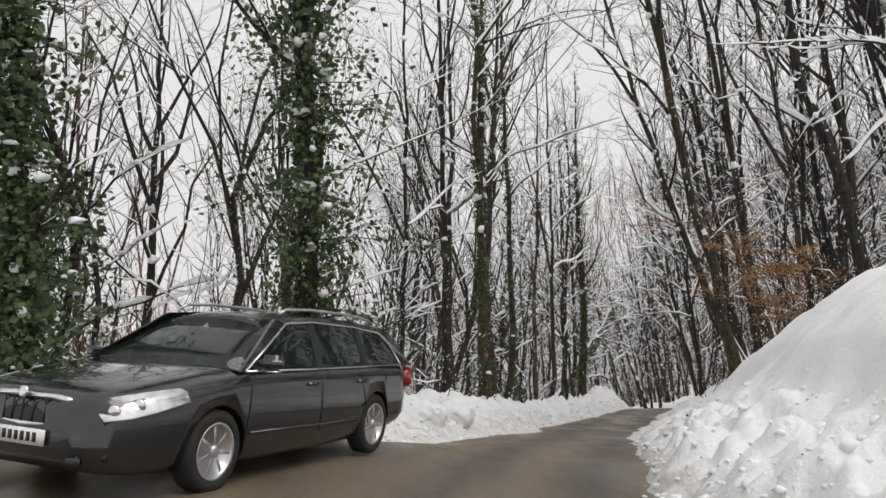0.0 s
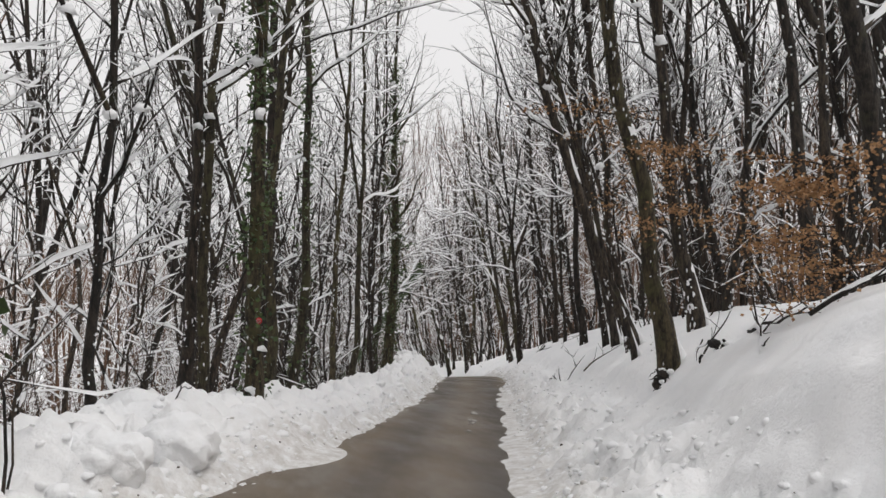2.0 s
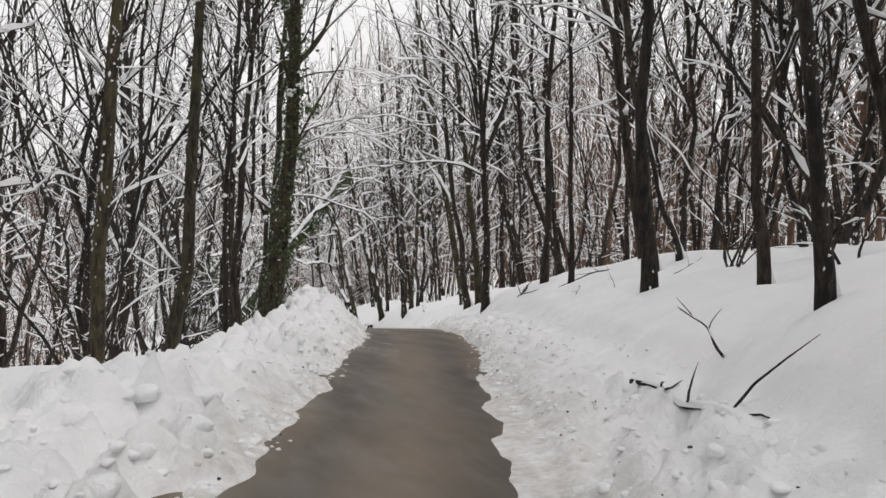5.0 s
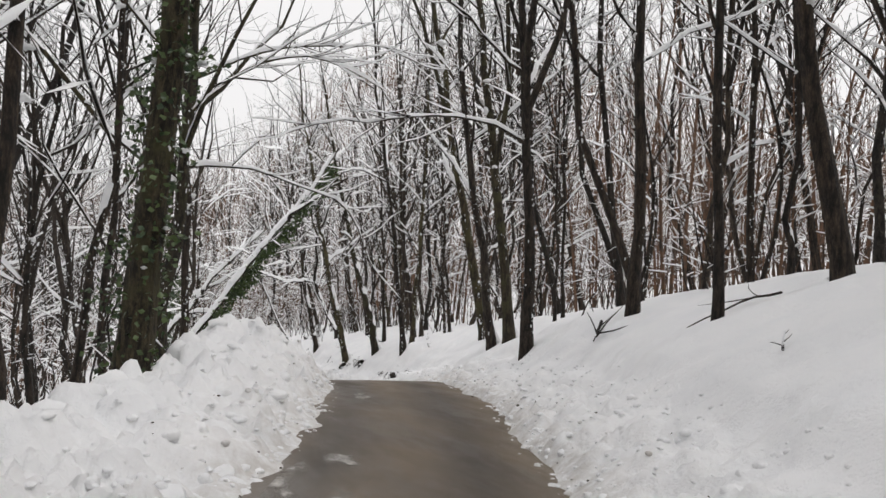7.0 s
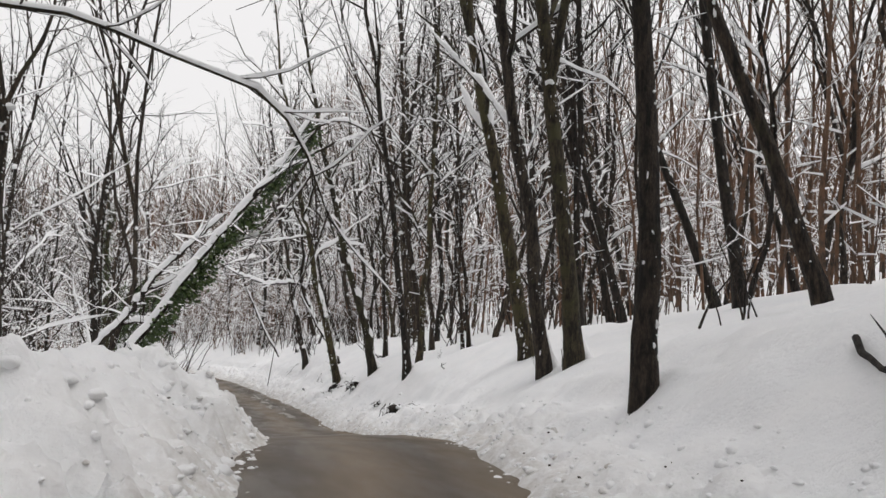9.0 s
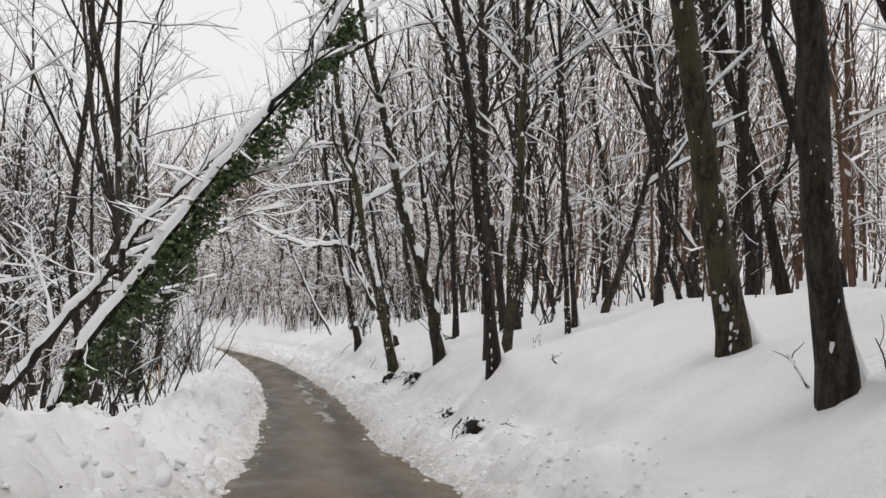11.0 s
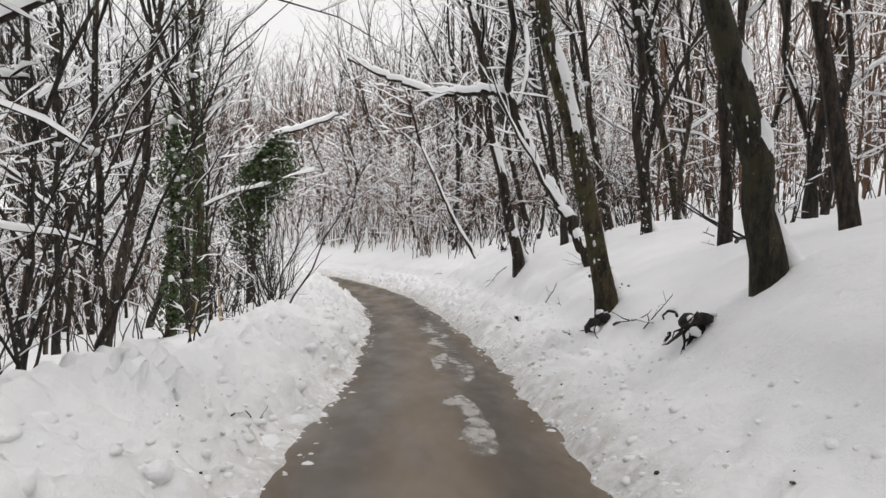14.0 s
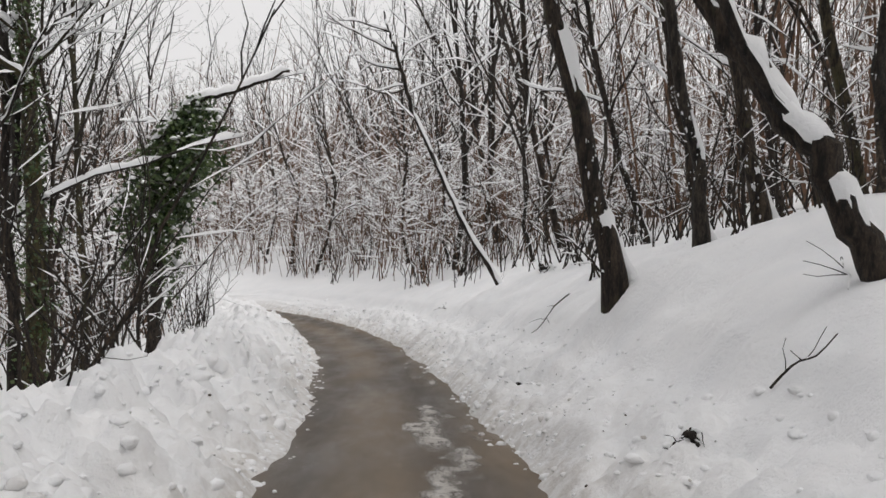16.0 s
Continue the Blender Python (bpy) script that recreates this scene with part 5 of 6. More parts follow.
        for hx in (-0.02, -1.02):
            box_part("door_handle", (0.20, 0.035, 0.035), (hx, sd * 0.905, 0.82), PAINT, car, "", 0.012)
        for dx, lean in ((0.98, 0.04), (-0.20, 0.0), (-1.12, -0.10)):
            tube_part("door_seam", [(dx - lean, sd * 0.906, 0.93), (dx, sd * 0.9105, 0.62), (dx + lean, sd * 0.898, 0.36)], 0.0045, BLACK, car, 4)
        tube_part("side_moulding", [(0.95, sd * 0.905, 0.44), (0.0, sd * 0.909, 0.43), (-1.0, sd * 0.906, 0.43)], 0.014, PAINT, car, 5)
        # lamps
        lamp = [[(1.70, sd * 0.868, 0.70), (1.74, sd * 0.862, 0.775), (1.80, sd * 0.84, 0.80)], [(2.02, sd * 0.855, 0.64), (2.02, sd * 0.82, 0.72), (2.03, sd * 0.76, 0.775)],
                [(2.20, sd * 0.79, 0.60), (2.21, sd * 0.74, 0.67), (2.20, sd * 0.66, 0.745)], [(2.33, sd * 0.66, 0.575), (2.335, sd * 0.60, 0.63), (2.31, sd * 0.52, 0.70)]]
        head = sheet_part("headlight", [[(x + 0.010, y + sd * 0.012, z + 0.045) for x, y, z in r] for r in lamp], plain_material("lamp_silver", (0.82, 0.82, 0.84), 0.12, 0.4, 1.0, 0.25, 14.0), car, 0.01, "clear angular headlight with bright reflector")
        for px in (2.1, 2.24):
            c = lathe([(0.045, -0.02), (0.05, 0.0), (0.03, 0.012)], 14)
            bmesh.ops.transform(c, matrix=pose(px + 0.04, sd * (0.835 - (px - 2.02) * 0.66), 0.725 - (px - 2.1) * 0.3, 0, 0, -58 * sd if sd > 0 else 58 + 180), verts=c.verts)
            part("reflector", c, CHROME, head)
        box_part("tail_light", (0.16, 0.07, 0.24), (-2.34, sd * 0.80, 0.83), RED, car, "red tail light", 0.02, (0, 6, -24 * sd))
    # front: grille, bumper, plate
    gr = [[(2.405, y, 0.575 - 0.01 * abs(y)), (2.435, y, 0.50), (2.44, y, 0.43)] for y in np.linspace(-0.46, 0.46, 7)]
    grille = sheet_part("grille", [[(x - 0.16 * (y / 0.62) ** 2 + 0.01, y, z + 0.15) for x, y, z in r] for r in gr], BLACK, car, 0.01, "black grille with chrome surround")
    ringp = [(2.42 - 0.16 * (y / 0.62) ** 2 + 0.02, y, z + 0.11) for y, z in ((0, 0.655), (0.25, 0.65), (0.47, 0.62), (0.49, 0.55), (0.36, 0.46), (0, 0.445), (-0.36, 0.46), (-0.49, 0.55), (-0.47, 0.62), (-0.25, 0.65), (0, 0.655))]
    tube_part("grille_surround", ringp, 0.022, CHROME, grille, 6)
    for k in range(9):
        y = -0.4 + 0.1 * k
        tube_part("grille_slat", [(2.452 - 0.16 * (y / 0.62) ** 2, y, 0.57), (2.44 - 0.16 * (y / 0.62) ** 2, y, 0.74)], 0.006, BLACK, grille, 4)
    c = lathe([(0.045, -0.01), (0.045, 0.01), (0.03, 0.018)], 16)
    bmesh.ops.transform(c, matrix=pose(2.45, 0, 0.775, 0, 0, -90), verts=c.verts)
    part("round_badge", c, CHROME, grille)
    box_part("lower_intake", (0.05, 1.1, 0.11), (2.40, 0, 0.32), BLACK, car, "", 0.02)
    plate = box_part("number_plate", (0.012, 0.52, 0.115), (2.46, 0, 0.47), WHITE, car, "white number plate with dark bars", 0.002)
    for k in range(7):
        box_part("dark_bar", (0.004, 0.035, 0.065), (2.468, -0.19 + 0.06 * k, 0.47), BLACK, plate, "", 0.0)
    for sd in (1, -1):
        box_part("fog_light", (0.04, 0.17, 0.07), (2.27, sd * 0.62, 0.36), BLACK, car, "", 0.015, (0, 0, -35 * sd))
    # wheels
    for ax in (1.36, -1.40):
        for sd in (1, -1):
            wheel = part("wheel", lathe([(0.09, sd * 0.74), (0.20, sd * 0.72), (0.215, sd * 0.70)], 20), BLACK, car)
            part("tyre", lathe([(0.215, sd * 0.69), (0.29, sd * 0.685), (0.325, sd * 0.71), (0.33, sd * 0.79), (0.325, sd * 0.87), (0.29, sd * 0.893), (0.225, sd * 0.888), (0.218, sd * 0.85)], 36), RUBBER, wheel, "black wet tyre")
            part("rim", lathe([(0.235, sd * 0.875), (0.228, sd * 0.892), (0.205, sd * 0.885), (0.195, sd * 0.80)], 36), SILVER, wheel)
            for k in range(7):
                a = 2 * math.pi * k / 7 + 0.3
                b = bmesh.new()
                bmesh.ops.create_cube(b, size=1.0)
                bmesh.ops.scale(b, vec=(0.15, 0.022, 0.045), verts=b.verts)
                bmesh.ops.bevel(b, geom=b.edges[:], offset=0.008, segments=1, affect="EDGES")
                bmesh.ops.transform(b, matrix=Matrix.Rotation(a, 4, "Y") @ Matrix.Translation((0.125, sd * 0.865, 0)), verts=b.verts)
                part("spoke", b, SILVER, wheel)
            part("hub_cap", lathe([(0.05, sd * 0.85), (0.048, sd * 0.885), (0.02, sd * 0.89)], 16), SILVER, wheel)
            for o in (wheel, *wheel.children):
                o.data.transform(Matrix.Translation((ax, 0, 0.33)))
    car.matrix_world = m
    return tagged(car, "dark grey estate car stopped at the roadside, snow beside it", "car")


def road_z(x, y):
    s, u, z = road_frame(x, y)
    return float(z[0]) + 0.02 - 0.0036 * float(u[0]) ** 2


estate_car(pose(-2.01, 7.31, 0.275, -5.3, -2.0, 247.9) @ Matrix.Scale(0.92, 4))


# ---- snow clods broken off by the plough ----
def clod_mesh(seed):
    rng = np.random.default_rng(seed)
    bm = bmesh.new()
    bmesh.ops.create_icosphere(bm, subdivisions=2, radius=1.0)
    knobs = [(unit(rng.standard_normal(3)), rng.uniform(0.1, 0.38), rng.uniform(2.0, 6.0)) for _ in range(7)]
    for v in bm.verts:
        d = np.array(v.co[:])
        swell = sum(h * math.exp(-q * float(np.sum((d - c) ** 2))) for c, h, q in knobs)
        v.co *= 0.8 + swell + rng.normal(0, 0.06)
        v.co.z *= 0.75
    vs = np.array([v.co[:] for v in bm.verts])
    fs = [tuple(v.index for v in f.verts) for f in bm.faces]
    bm.free()
    return vs, fs


CLODS = [clod_mesh(50 + k) for k in range(8)]


def clods(name, label, count, seed, off_a, off_b, smin, smax, ya=2, yb=90, sides=(-1, 1), dirty=0.3, material=SNOW, soft=True, category="snow", sink=0.05):
    rng = np.random.default_rng(seed)
    ks = rng.integers(0, len(LINE), count * 4)
    ks = ks[(LINE[ks, 1] > ya) & (LINE[ks, 1] < yb)][:count]
    sd = rng.choice(sides, len(ks))
    w = np.where(sd > 0, np.interp(LINE[ks, 1], RIGHT_EDGE[0], RIGHT_EDGE[1]), np.interp(LINE[ks, 1], LEFT_EDGE[0], LEFT_EDGE[1]))
    u = sd * (w + off_a + (off_b - off_a) * rng.random(len(ks)) ** 1.3)
    x = LINE[ks, 0] + LINE_DIR[ks, 1] * u
    y = LINE[ks, 1] - LINE_DIR[ks, 0] * u + rng.uniform(-0.12, 0.12, len(ks))
    z = height(x, y)[0]
    rz = np.array([LINE[k, 2] for k in ks]) + 0.01
    z = np.maximum(z, rz)
    size = smin * (smax / smin) ** (rng.random(len(ks)) ** 1.8)
    V, F, n = [], [], 0
    for i in range(len(ks)):
        vs, fs = CLODS[i % 8]
        a = rng.random() * 6.283
        R = np.array(((math.cos(a), -math.sin(a), 0), (math.sin(a), math.cos(a), 0), (0, 0, 1))) * size[i]
        V.append(vs @ R.T * np.array((1, 1, rng.uniform(0.6, 1.1))) + np.array((x[i], y[i], z[i] - size[i] * sink)))
        F.extend([tuple(q + n for q in f) for f in fs])
        n += len(vs)
    ob = link_mesh(name, np.concatenate(V).tolist(), F, material, smooth=soft)
    soil = ob.data.attributes.new("dirt", "FLOAT", "POINT")
    soil.data.foreach_set("value", np.repeat(dirty * rng.random(len(ks)) ** 1.5, len(CLODS[0][0])).astype(np.float32))
    return tagged(ob, label, category, kind="stuff")


clods("snow_clods", "lumpy clods of snow thrown up along the ploughed banks", 7200, 61, 0.02, 1.3, 0.02, 0.065, sink=0.4, dirty=0.06)
clods("slush_crumbs", "crumbs of dirty slush along the road's edge", 2600, 62, -0.12, 0.6, 0.014, 0.055, dirty=0.7, sink=0.25)
clods("snow_blocks", "broken blocks of ploughed snow heaped on the valley-side bank", 1500, 63, 0.15, 1.9, 0.05, 0.17, sides=(-1,), sink=0.62, dirty=0.05)

def snow_boulder(x, y, size, seed):
    """A great lump of packed snow rolled on to the bank by the plough."""
    rng = np.random.default_rng(seed)
    bm = bmesh.new()
    bmesh.ops.create_icosphere(bm, subdivisions=4, radius=size)
    for v in bm.verts:
        d = v.co / size
        swell = 0.16 * float(vnoise(d.x * 3 + seed, d.y * 3 + 2 * d.z, 1.3, seed)) + 0.13 * float(vnoise(d.x * 3 + d.z * 2, d.y * 3 - d.z, 0.55, seed + 1)) + 0.05 * float(vnoise(d.x * 3 - d.z, d.y * 3 + d.z * 2, 0.22, seed + 2)) + rng.normal(0, 0.006)
        v.co *= 1 + swell
        v.co.z *= 0.8
    ob = part("snow_boulder", bm, SNOW, None)
    ob.matrix_world = pose(x, y, float(height(x, y, False)[0][0]) - 0.05 * size, 0, 0, rng.uniform(0, 360))
    return tagged(ob, "big rounded lump of packed snow on the ploughed bank", "snow")


snow_boulder(-0.34, 13.53, 0.34, 3)
snow_boulder(0.16, 14.47, 0.36, 5)
SOIL = plain_material("wet_soil", (0.045, 0.033, 0.022), 0.8, 0.0, 0.0, 0.4, 12.0)
clods("soil_crumbs", "dark specks of soil and leaf litter on the banks", 900, 64, -0.05, 0.9, 0.006, 0.018, material=SOIL, soft=False, category="soil")


def slush(x, y, length, width, turn, seed):
    """A thin uneven sheet of slush lying on the road."""
    rng = np.random.default_rng(seed)
    V, F, melt = [], [], []
    nu, nv = 80, 26
    for i in range(nu):
        for j in range(nv):
            a, b = (i / (nu - 1) - 0.5) * length, (j / (nv - 1) - 0.5) * width
            ca, sa = math.cos(radians(turn)), math.sin(radians(turn))
            px, py = x + a * ca - b * sa, y + a * sa + b * ca
            dome = 1 - (2 * a / length) ** 2 - (2 * b / width) ** 2
            h = 0.004 + 0.010 * dome + 0.018 * float(vnoise(px, py * 0.3, 0.22, seed)) + 0.009 * float(vnoise(px, py * 0.6, 0.09, seed + 1)) - 0.008
            h = min(h, 0.014) if dome > 0 else -0.02
            V.append((px, py, road_z(px, py) + max(h, 0.0) * 0.6 + (0.004 if dome > 0 else -0.02)))
            melt.append(max(0.0, h / 0.009))
            if i and j:
                k = i * nv + j
                F.append((k, k - 1, k - nv - 1, k - nv))
    ob = link_mesh("slush_patch", V, F, SLUSH)
    ob.data.attributes.new("melt", "FLOAT", "POINT").data.foreach_set("value", melt)
    return tagged(ob, "melting slush patch on the wet road", "slush")


SLUSH, sn, sl, sb = nodes_of("slush", 0.35)
sl.new(ramp(sn, sl, noise_node(sn, sl, 7.0, 6.0, 0.7), [(0.35, (0.28, 0.25, 0.215)), (0.65, (0.58, 0.56, 0.53))]), sb.inputs["Base Color"])
bump(sn, sl, sb, noise_node(sn, sl, 30.0, 4.0), 0.5, 0.02)
# thin slush lets the asphalt through
thick = sn.new("ShaderNodeAttribute")
thick.attribute_name = "melt"
holes = sn.new("ShaderNodeMath")
holes.operation = "MULTIPLY"
sl.new(thick.outputs["Fac"], holes.inputs[0])
sl.new(ramp(sn, sl, noise_node(sn, sl, 9.0, 6.0, 0.75, stretch=(1.0, 0.35, 1.0)), [(0.35, (0.1, 0.1, 0.1)), (0.6, (1, 1, 1))]), holes.inputs[1])
sl.new(holes.outputs[0], sb.inputs["Alpha"])


slush(11.8, 64.6, 6.0, 0.85, 92, 71)
slush(11.72, 60.0, 4.2, 0.6, 90, 72)
slush(11.55, 55.6, 3.0, 0.4, 91, 73)
slush(11.75, 70.5, 4.0, 0.5, 95, 74)
slush(7.35, 30.6, 2.4, 0.75, 72, 75)
slush(4.5, 19.3, 4.0, 0.16, 71, 79)
slush(9.1, 36.4, 1.2, 0.4, 75, 78)


# ---- roots, fallen wood, stakes and marks ----
DARK_WOOD = bark_material("wet_root", (0.012, 0.010, 0.008), (0.045, 0.036, 0.028), (0.03, 0.028, 0.015), 0.4)
CUT_WOOD = plain_material("split_wood", (0.42, 0.30, 0.17), 0.8, 0.0, 0.0, 0.25, 14.0)


def roots(x, y, size, seed, label, count=7):
    """A dark tangle of roots that stands out of the snow bank, with snow caught in it."""
    rng = np.random.default_rng(seed)
    ob = new("exposed_roots")
    w = Wood()
    z0 = np.array((0, 0, 0.0))
    for k in range(count + 8):
        a = rng.uniform(2.2, 5.2)
        start = np.array((rng.normal(0, 0.25), rng.normal(0, 0.25), rng.uniform(0.1, 0.75))) * size
        pts = bent(start, (math.cos(a) * 0.8, math.sin(a) * 0.8, -0.7), size * rng.uniform(0.35, 0.8), 5, rng, 0.42, -0.14)
        r = size * rng.uniform(0.018, 0.045)
        rr = [r, r * 0.95, r * 0.8, r * 0.65, r * 0.45, r * 0.2]
        w.add(f"root{k}", [], [])
        w.tube(f"root{k}", pts, rr, 7, 0, rng)
        if rng.random() < 0.5:
            w.cap(pts, rr, size * 0.045, rng, 0.9)
    def heap(key, at, wide, k):
        vs, fs = CLODS[(seed + k) % 8]
        a = rng.random() * 6.283
        turned = vs @ np.array(((math.cos(a), -math.sin(a), 0), (math.sin(a), math.cos(a), 0), (0, 0, 1))).T
        w.add(key, [tuple(v) for v in turned * wide + np.array(at) * size], fs)

    for k in range(4):
        heap(f"clod{k}", (rng.normal(0.0, 0.16), rng.normal(0, 0.16), 0.18 + 0.12 * k), size * rng.uniform(0.17, 0.27), k)
    for k in range(4):
        heap("snow", (0.18 + rng.normal(0, 0.2), rng.normal(0, 0.22), rng.uniform(0.4, 0.66)), size * rng.uniform(0.07, 0.17), k + 4)
    heap("snow", (-0.22, -0.25, 0.32), size * 0.13, 3)
    for key in w.v:
        p = link_mesh("snow_load" if key == "snow" else ("soil_lump" if key.startswith("clod") else "root"), w.v[key], w.f[key], TREE_SNOW if key == "snow" else DARK_WOOD, ob)
        if key == "snow":
            p["kind"] = "stuff"
    ob.matrix_world = pose(x, y, float(height(x, y)[0][0]) - size * 0.36)
    return tagged(ob, label, "roots")


roots(12.93, 48.4, 0.52, 81, "black tangle of roots poking out of the snowy bank", 10)
roots(13.0, 50.2, 0.24, 82, "small dark root end in the snow")
roots(13.6, 55.4, 0.46, 83, "dark roots under a cushion of snow", 10)
roots(13.5, 58.35, 0.5, 84, "black root foot of a mossy tree", 9)
roots(13.25, 59.15, 0.22, 85, "small dark root end in the snow", 5)
roots(5.45, 14.85, 0.34, 86, "dark twisted root below a beech", 6)
roots(5.62, 14.05, 0.36, 87, "dark root stub holding snow", 6)
roots(14.5, 74.2, 0.4, 88, "dark stump top showing through the snow", 6)
roots(12.75, 66.9, 0.16, 89, "small dark root end in the snow", 4)
roots(13.1, 62.6, 0.18, 90, "small dark root end in the snow", 4)


def fallen_branch(x, y, length, turn, seed, label, r=0.02, rise=0.1, forks=4, over=0.05):
    rng = np.random.default_rng(seed)
    w = Wood()
    a = radians(turn)
    pts = bent((0, 0, over), (math.cos(a), math.sin(a), rise), length, 7, rng, 0.06, -0.01)
    for p in pts:
        g = float(height(x + p[0], y + p[1])[0][0]) - float(height(x, y)[0][0])
        p[2] = p[2] * 0.5 + g + 0.02
    w.tube("stem", pts, [r * (1 - 0.75 * k / 7) + 0.002 for k in range(8)], 6)
    for k in range(forks):
        q, e = along(pts, rng.uniform(0.2, 0.9))
        tw = bent(q, e + np.array((rng.normal(0, 0.8), rng.normal(0, 0.8), 0.5)), length * rng.uniform(0.2, 0.45), 3, rng, 0.15, -0.03)
        w.tube(f"twig{k}", tw, [r * 0.5, r * 0.4, r * 0.3, 0.002], 4)
    if rng.random() < 0.7:
        w.cap(pts, [r] * 8, r * 1.1, rng)
    ob = new("fallen_branch")
    for key in w.v:
        p = link_mesh("snow_load" if key == "snow" else ("stem" if key == "stem" else "twig"), w.v[key], w.f[key], TREE_SNOW if key == "snow" else DARK_WOOD, ob)
    ob.matrix_world = pose(x, y, float(height(x, y)[0][0]))
    return tagged(ob, label, "branch")


lying = "dark fallen branch lying on the snow"
fallen_branch(6.1, 14.2, 2.2, -118, 91, lying, 0.022, 0.05, 6)
fallen_branch(5.6, 13.3, 1.4, -100, 92, lying, 0.014, 0.2, 4)
fallen_branch(5.2, 12.2, 1.4, -60, 93, lying, 0.02, 0.3, 4)
fallen_branch(7.62, 23.4, 2.1, -103, 94, lying, 0.026, 0.0, 7)
fallen_branch(7.9, 22.6, 0.9, 80, 95, "thin twig standing out of the snow", 0.012, 1.2, 4)
fallen_branch(7.0, 20.3, 1.0, -60, 96, lying, 0.012, 0.1, 3)
fallen_branch(13.5, 57.8, 0.9, -70, 97, lying, 0.015, 0.15, 3)
fallen_branch(15.3, 58.6, 3.6, -112, 98, "long thin dead stem leaning over the bank", 0.025, 0.15, 3, 0.3)
fallen_branch(9.55, 59.2, 0.4, 75, 99, lying, 0.014, 0.02, 0)
fallen_branch(9.57, 60.0, 0.3, 70, 106, lying, 0.014, 0.02, 0)
fallen_branch(9.6, 54.9, 0.3, 40, 100, lying, 0.006, 0.05, 1)
fallen_branch(12.7, 36.0, 1.6, -130, 101, lying, 0.025, 0.1, 4)
fallen_branch(13.4, 33.0, 1.8, -160, 102, lying, 0.015, 0.03, 2)
fallen_branch(12.9, 47.2, 0.3, -60, 103, lying, 0.005, 0.1, 2)
fallen_branch(14.6, 63.6, 0.9, -120, 104, lying, 0.008, 0.15, 3)
fallen_branch(13.8, 69.0, 0.8, -140, 105, lying, 0.009, 0.2, 3)

rng = np.random.default_rng(640)
for k in range(95):
    i = int(rng.integers(0, len(LINE)))
    if not 12 < LINE[i, 1] < 84:
        continue
    u = rng.uniform(2.3, 5.0) if rng.random() < 0.75 else -rng.uniform(2.2, 3.6)
    fallen_branch(LINE[i, 0] + LINE_DIR[i, 1] * u, LINE[i, 1] - LINE_DIR[i, 0] * u, rng.uniform(0.25, 0.8), rng.uniform(0, 360), 700 + k, "thin bare twig sticking out of the snow",
                  rng.uniform(0.005, 0.011), rng.uniform(0.3, 2.0), 3, 0.0)


def stake(x, y, tall, lean):
    bm = bmesh.new()
    bmesh.ops.create_cone(bm, cap_ends=True, segments=7, radius1=0.045, radius2=0.02, depth=tall)
    rng = np.random.default_rng(int(x * 100))
    for v in bm.verts:
        v.co.x += rng.normal(0, 0.008)
        v.co.z += tall / 2 + rng.normal(0, 0.02)
    ob = part("broken_stem", bm, CUT_WOOD, None, smooth=False)
    ob.matrix_world = pose(x, y, float(height(x, y)[0][0]) - 0.1, 0, lean, 0)
    return tagged(ob, "pale splintered stem of a broken sapling in the snow", "stump")


stake(6.75, 64.6, 0.8, 9)
stake(6.9, 66.6, 0.9, -4)

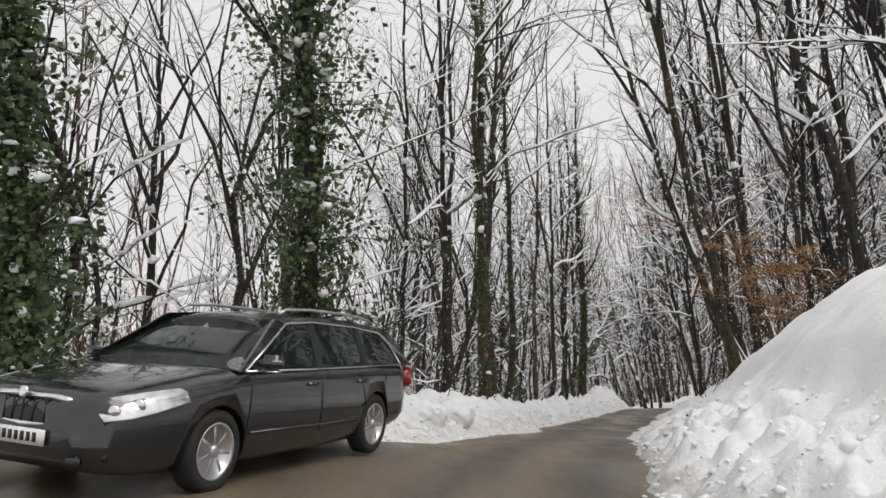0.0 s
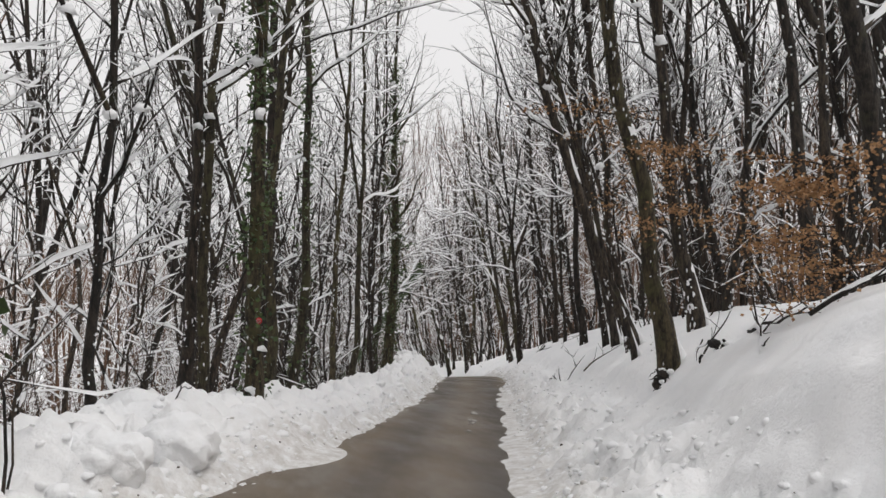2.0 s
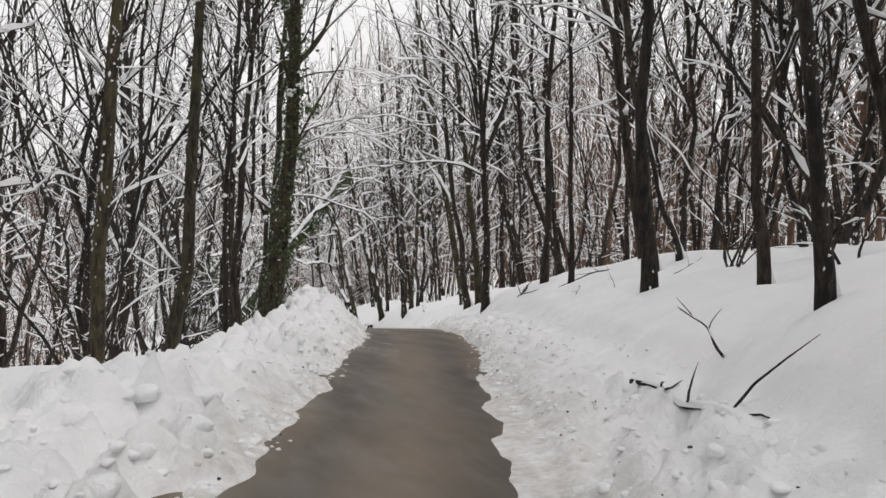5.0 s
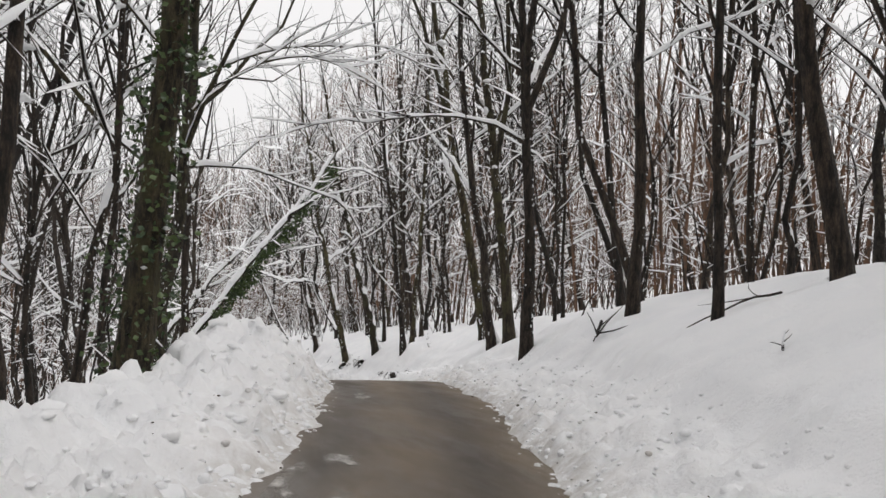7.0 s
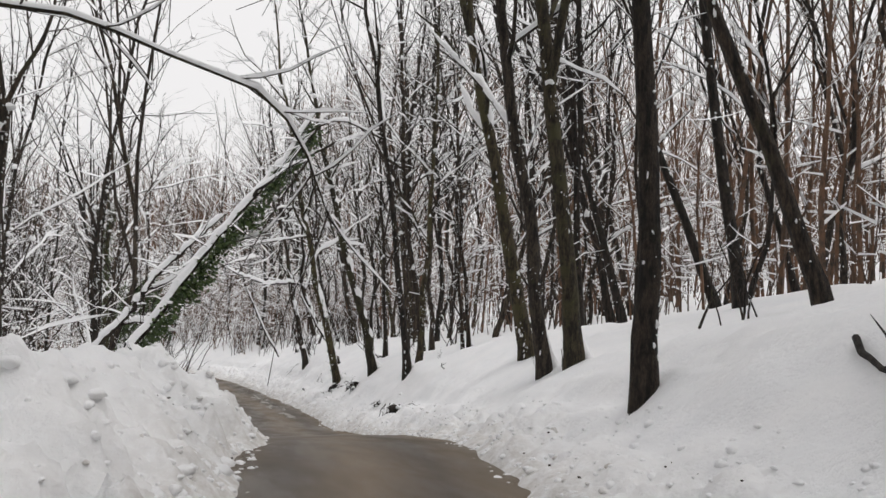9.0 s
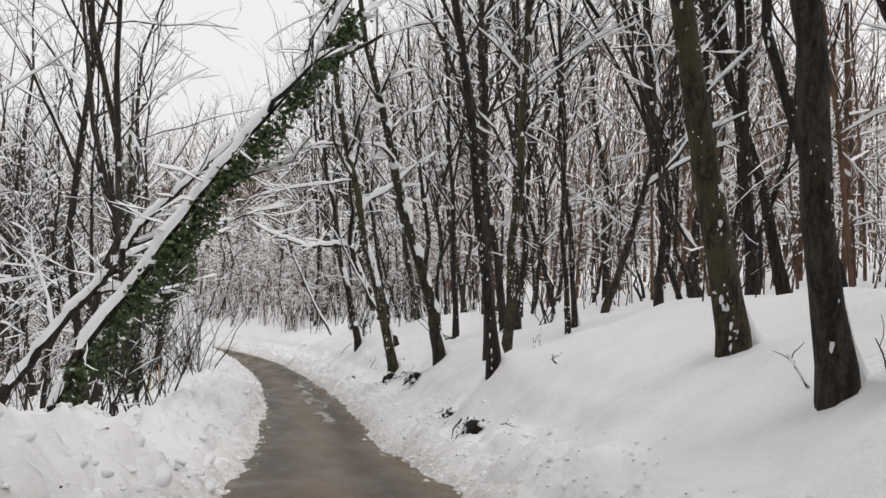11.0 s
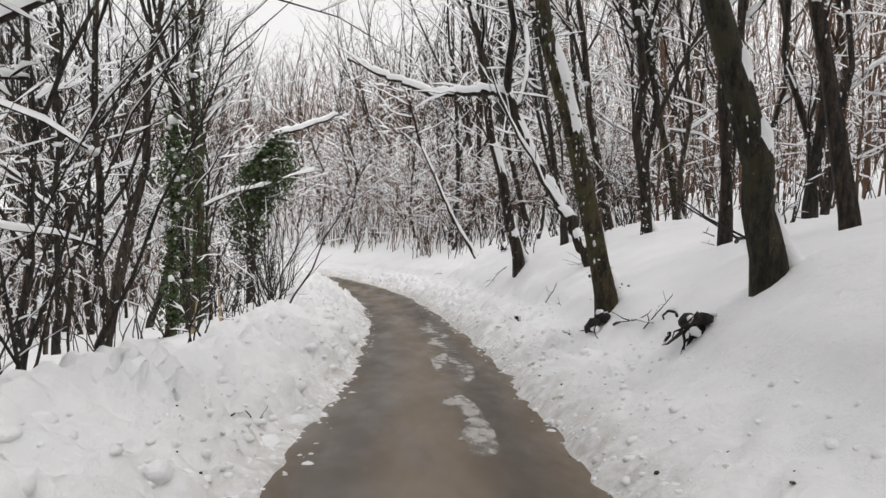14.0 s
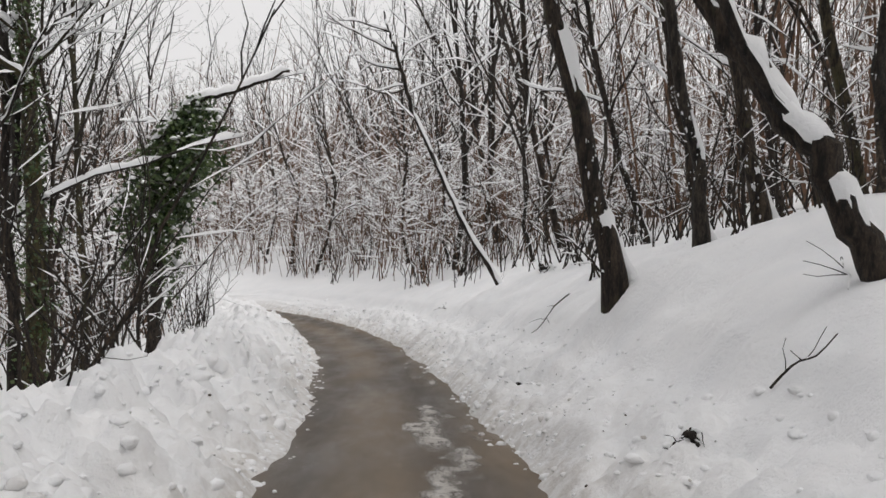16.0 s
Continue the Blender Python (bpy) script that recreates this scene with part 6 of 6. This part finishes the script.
# the walkers' mark on the trunk: a red ring round a white dot
mark = new("trail_mark")
RED_MARK = plain_material("red_paint", (0.55, 0.03, 0.035), 0.7)
WHITE_MARK = plain_material("white_paint", (0.8, 0.8, 0.78), 0.7)
part("red_ring", lathe([(0.05, -0.004), (0.05, 0.004), (0.032, 0.004), (0.032, -0.004)], 24), RED_MARK, mark)
part("white_dot", lathe([(0.033, -0.004), (0.033, 0.005), (0.01, 0.006)], 20), WHITE_MARK, mark)
mark.matrix_world = look((0.985, 18.19, 0.87), (1.55, 10.5, 1.1)) @ pose(0, 0, 0, 90, 0, 0)
tagged(mark, "red and white painted trail mark on a trunk", "trail mark")


# ---- shrubs and thin stems on the banks ----
def shrub(seed, tall, stems, snowy=0.8):
    rng = np.random.default_rng(seed)
    w = Wood()
    for k in range(stems):
        a = rng.random() * 6.283
        st = bent((rng.normal(0, 0.22), rng.normal(0, 0.22), -0.15), (math.cos(a) * 0.35, math.sin(a) * 0.35, 1), tall * rng.uniform(0.5, 1.0), 6, rng, 0.2, 0.03)
        r = rng.uniform(0.008, 0.022)
        rr = [r * (1 - 0.8 * j / 6) + 0.002 for j in range(7)]
        w.tube(f"branch{k}", st, rr, 5)
        w.cap(st, rr, 0.03, rng, 0.75)
        for t in range(4):
            q, e = along(st, rng.uniform(0.25, 0.95))
            tw = bent(q, e + rng.standard_normal(3) * 0.7, tall * rng.uniform(0.12, 0.3), 3, rng, 0.15, 0.02)
            w.tube("twig", tw, [r * 0.5, r * 0.4, r * 0.3, 0.002], 3)
            if rng.random() < snowy:
                w.cap(tw, [r * 0.5, r * 0.4, r * 0.3, 0.002], 0.022, rng, 0.7)
    return plant(w, "shrub", "bare many-stemmed shrub dusted with snow", "shrub", BARK, (0, 0, -50), group="roadside shrubs")


shrubs = [shrub(800 + k, (2.6, 3.4, 1.8, 4.2, 2.2)[k], (6, 7, 5, 8, 6)[k]) for k in range(5)]
rng = np.random.default_rng(900)
spots = scatter(60, -4, 22, 10, 92, 4.4, 2.9, 6.8, 0.8, 901, 0.3) + scatter(12, -2, 11, 44, 90, 90, 3.2, 6.5, 0.9, 902, 0.3) + scatter(45, 4, 22, 68, 96, 3.2, 3.0, 9, 0.8, 903, 0.2)
for i, (x, y, u) in enumerate(spots):
    m = pose(*foot(x, y), rng.normal(0, 4), rng.normal(0, 4), rng.uniform(0, 360))
    if i < 5:
        shrubs[i].matrix_world = m
    else:
        copy_thing(shrubs[i % 5], m)
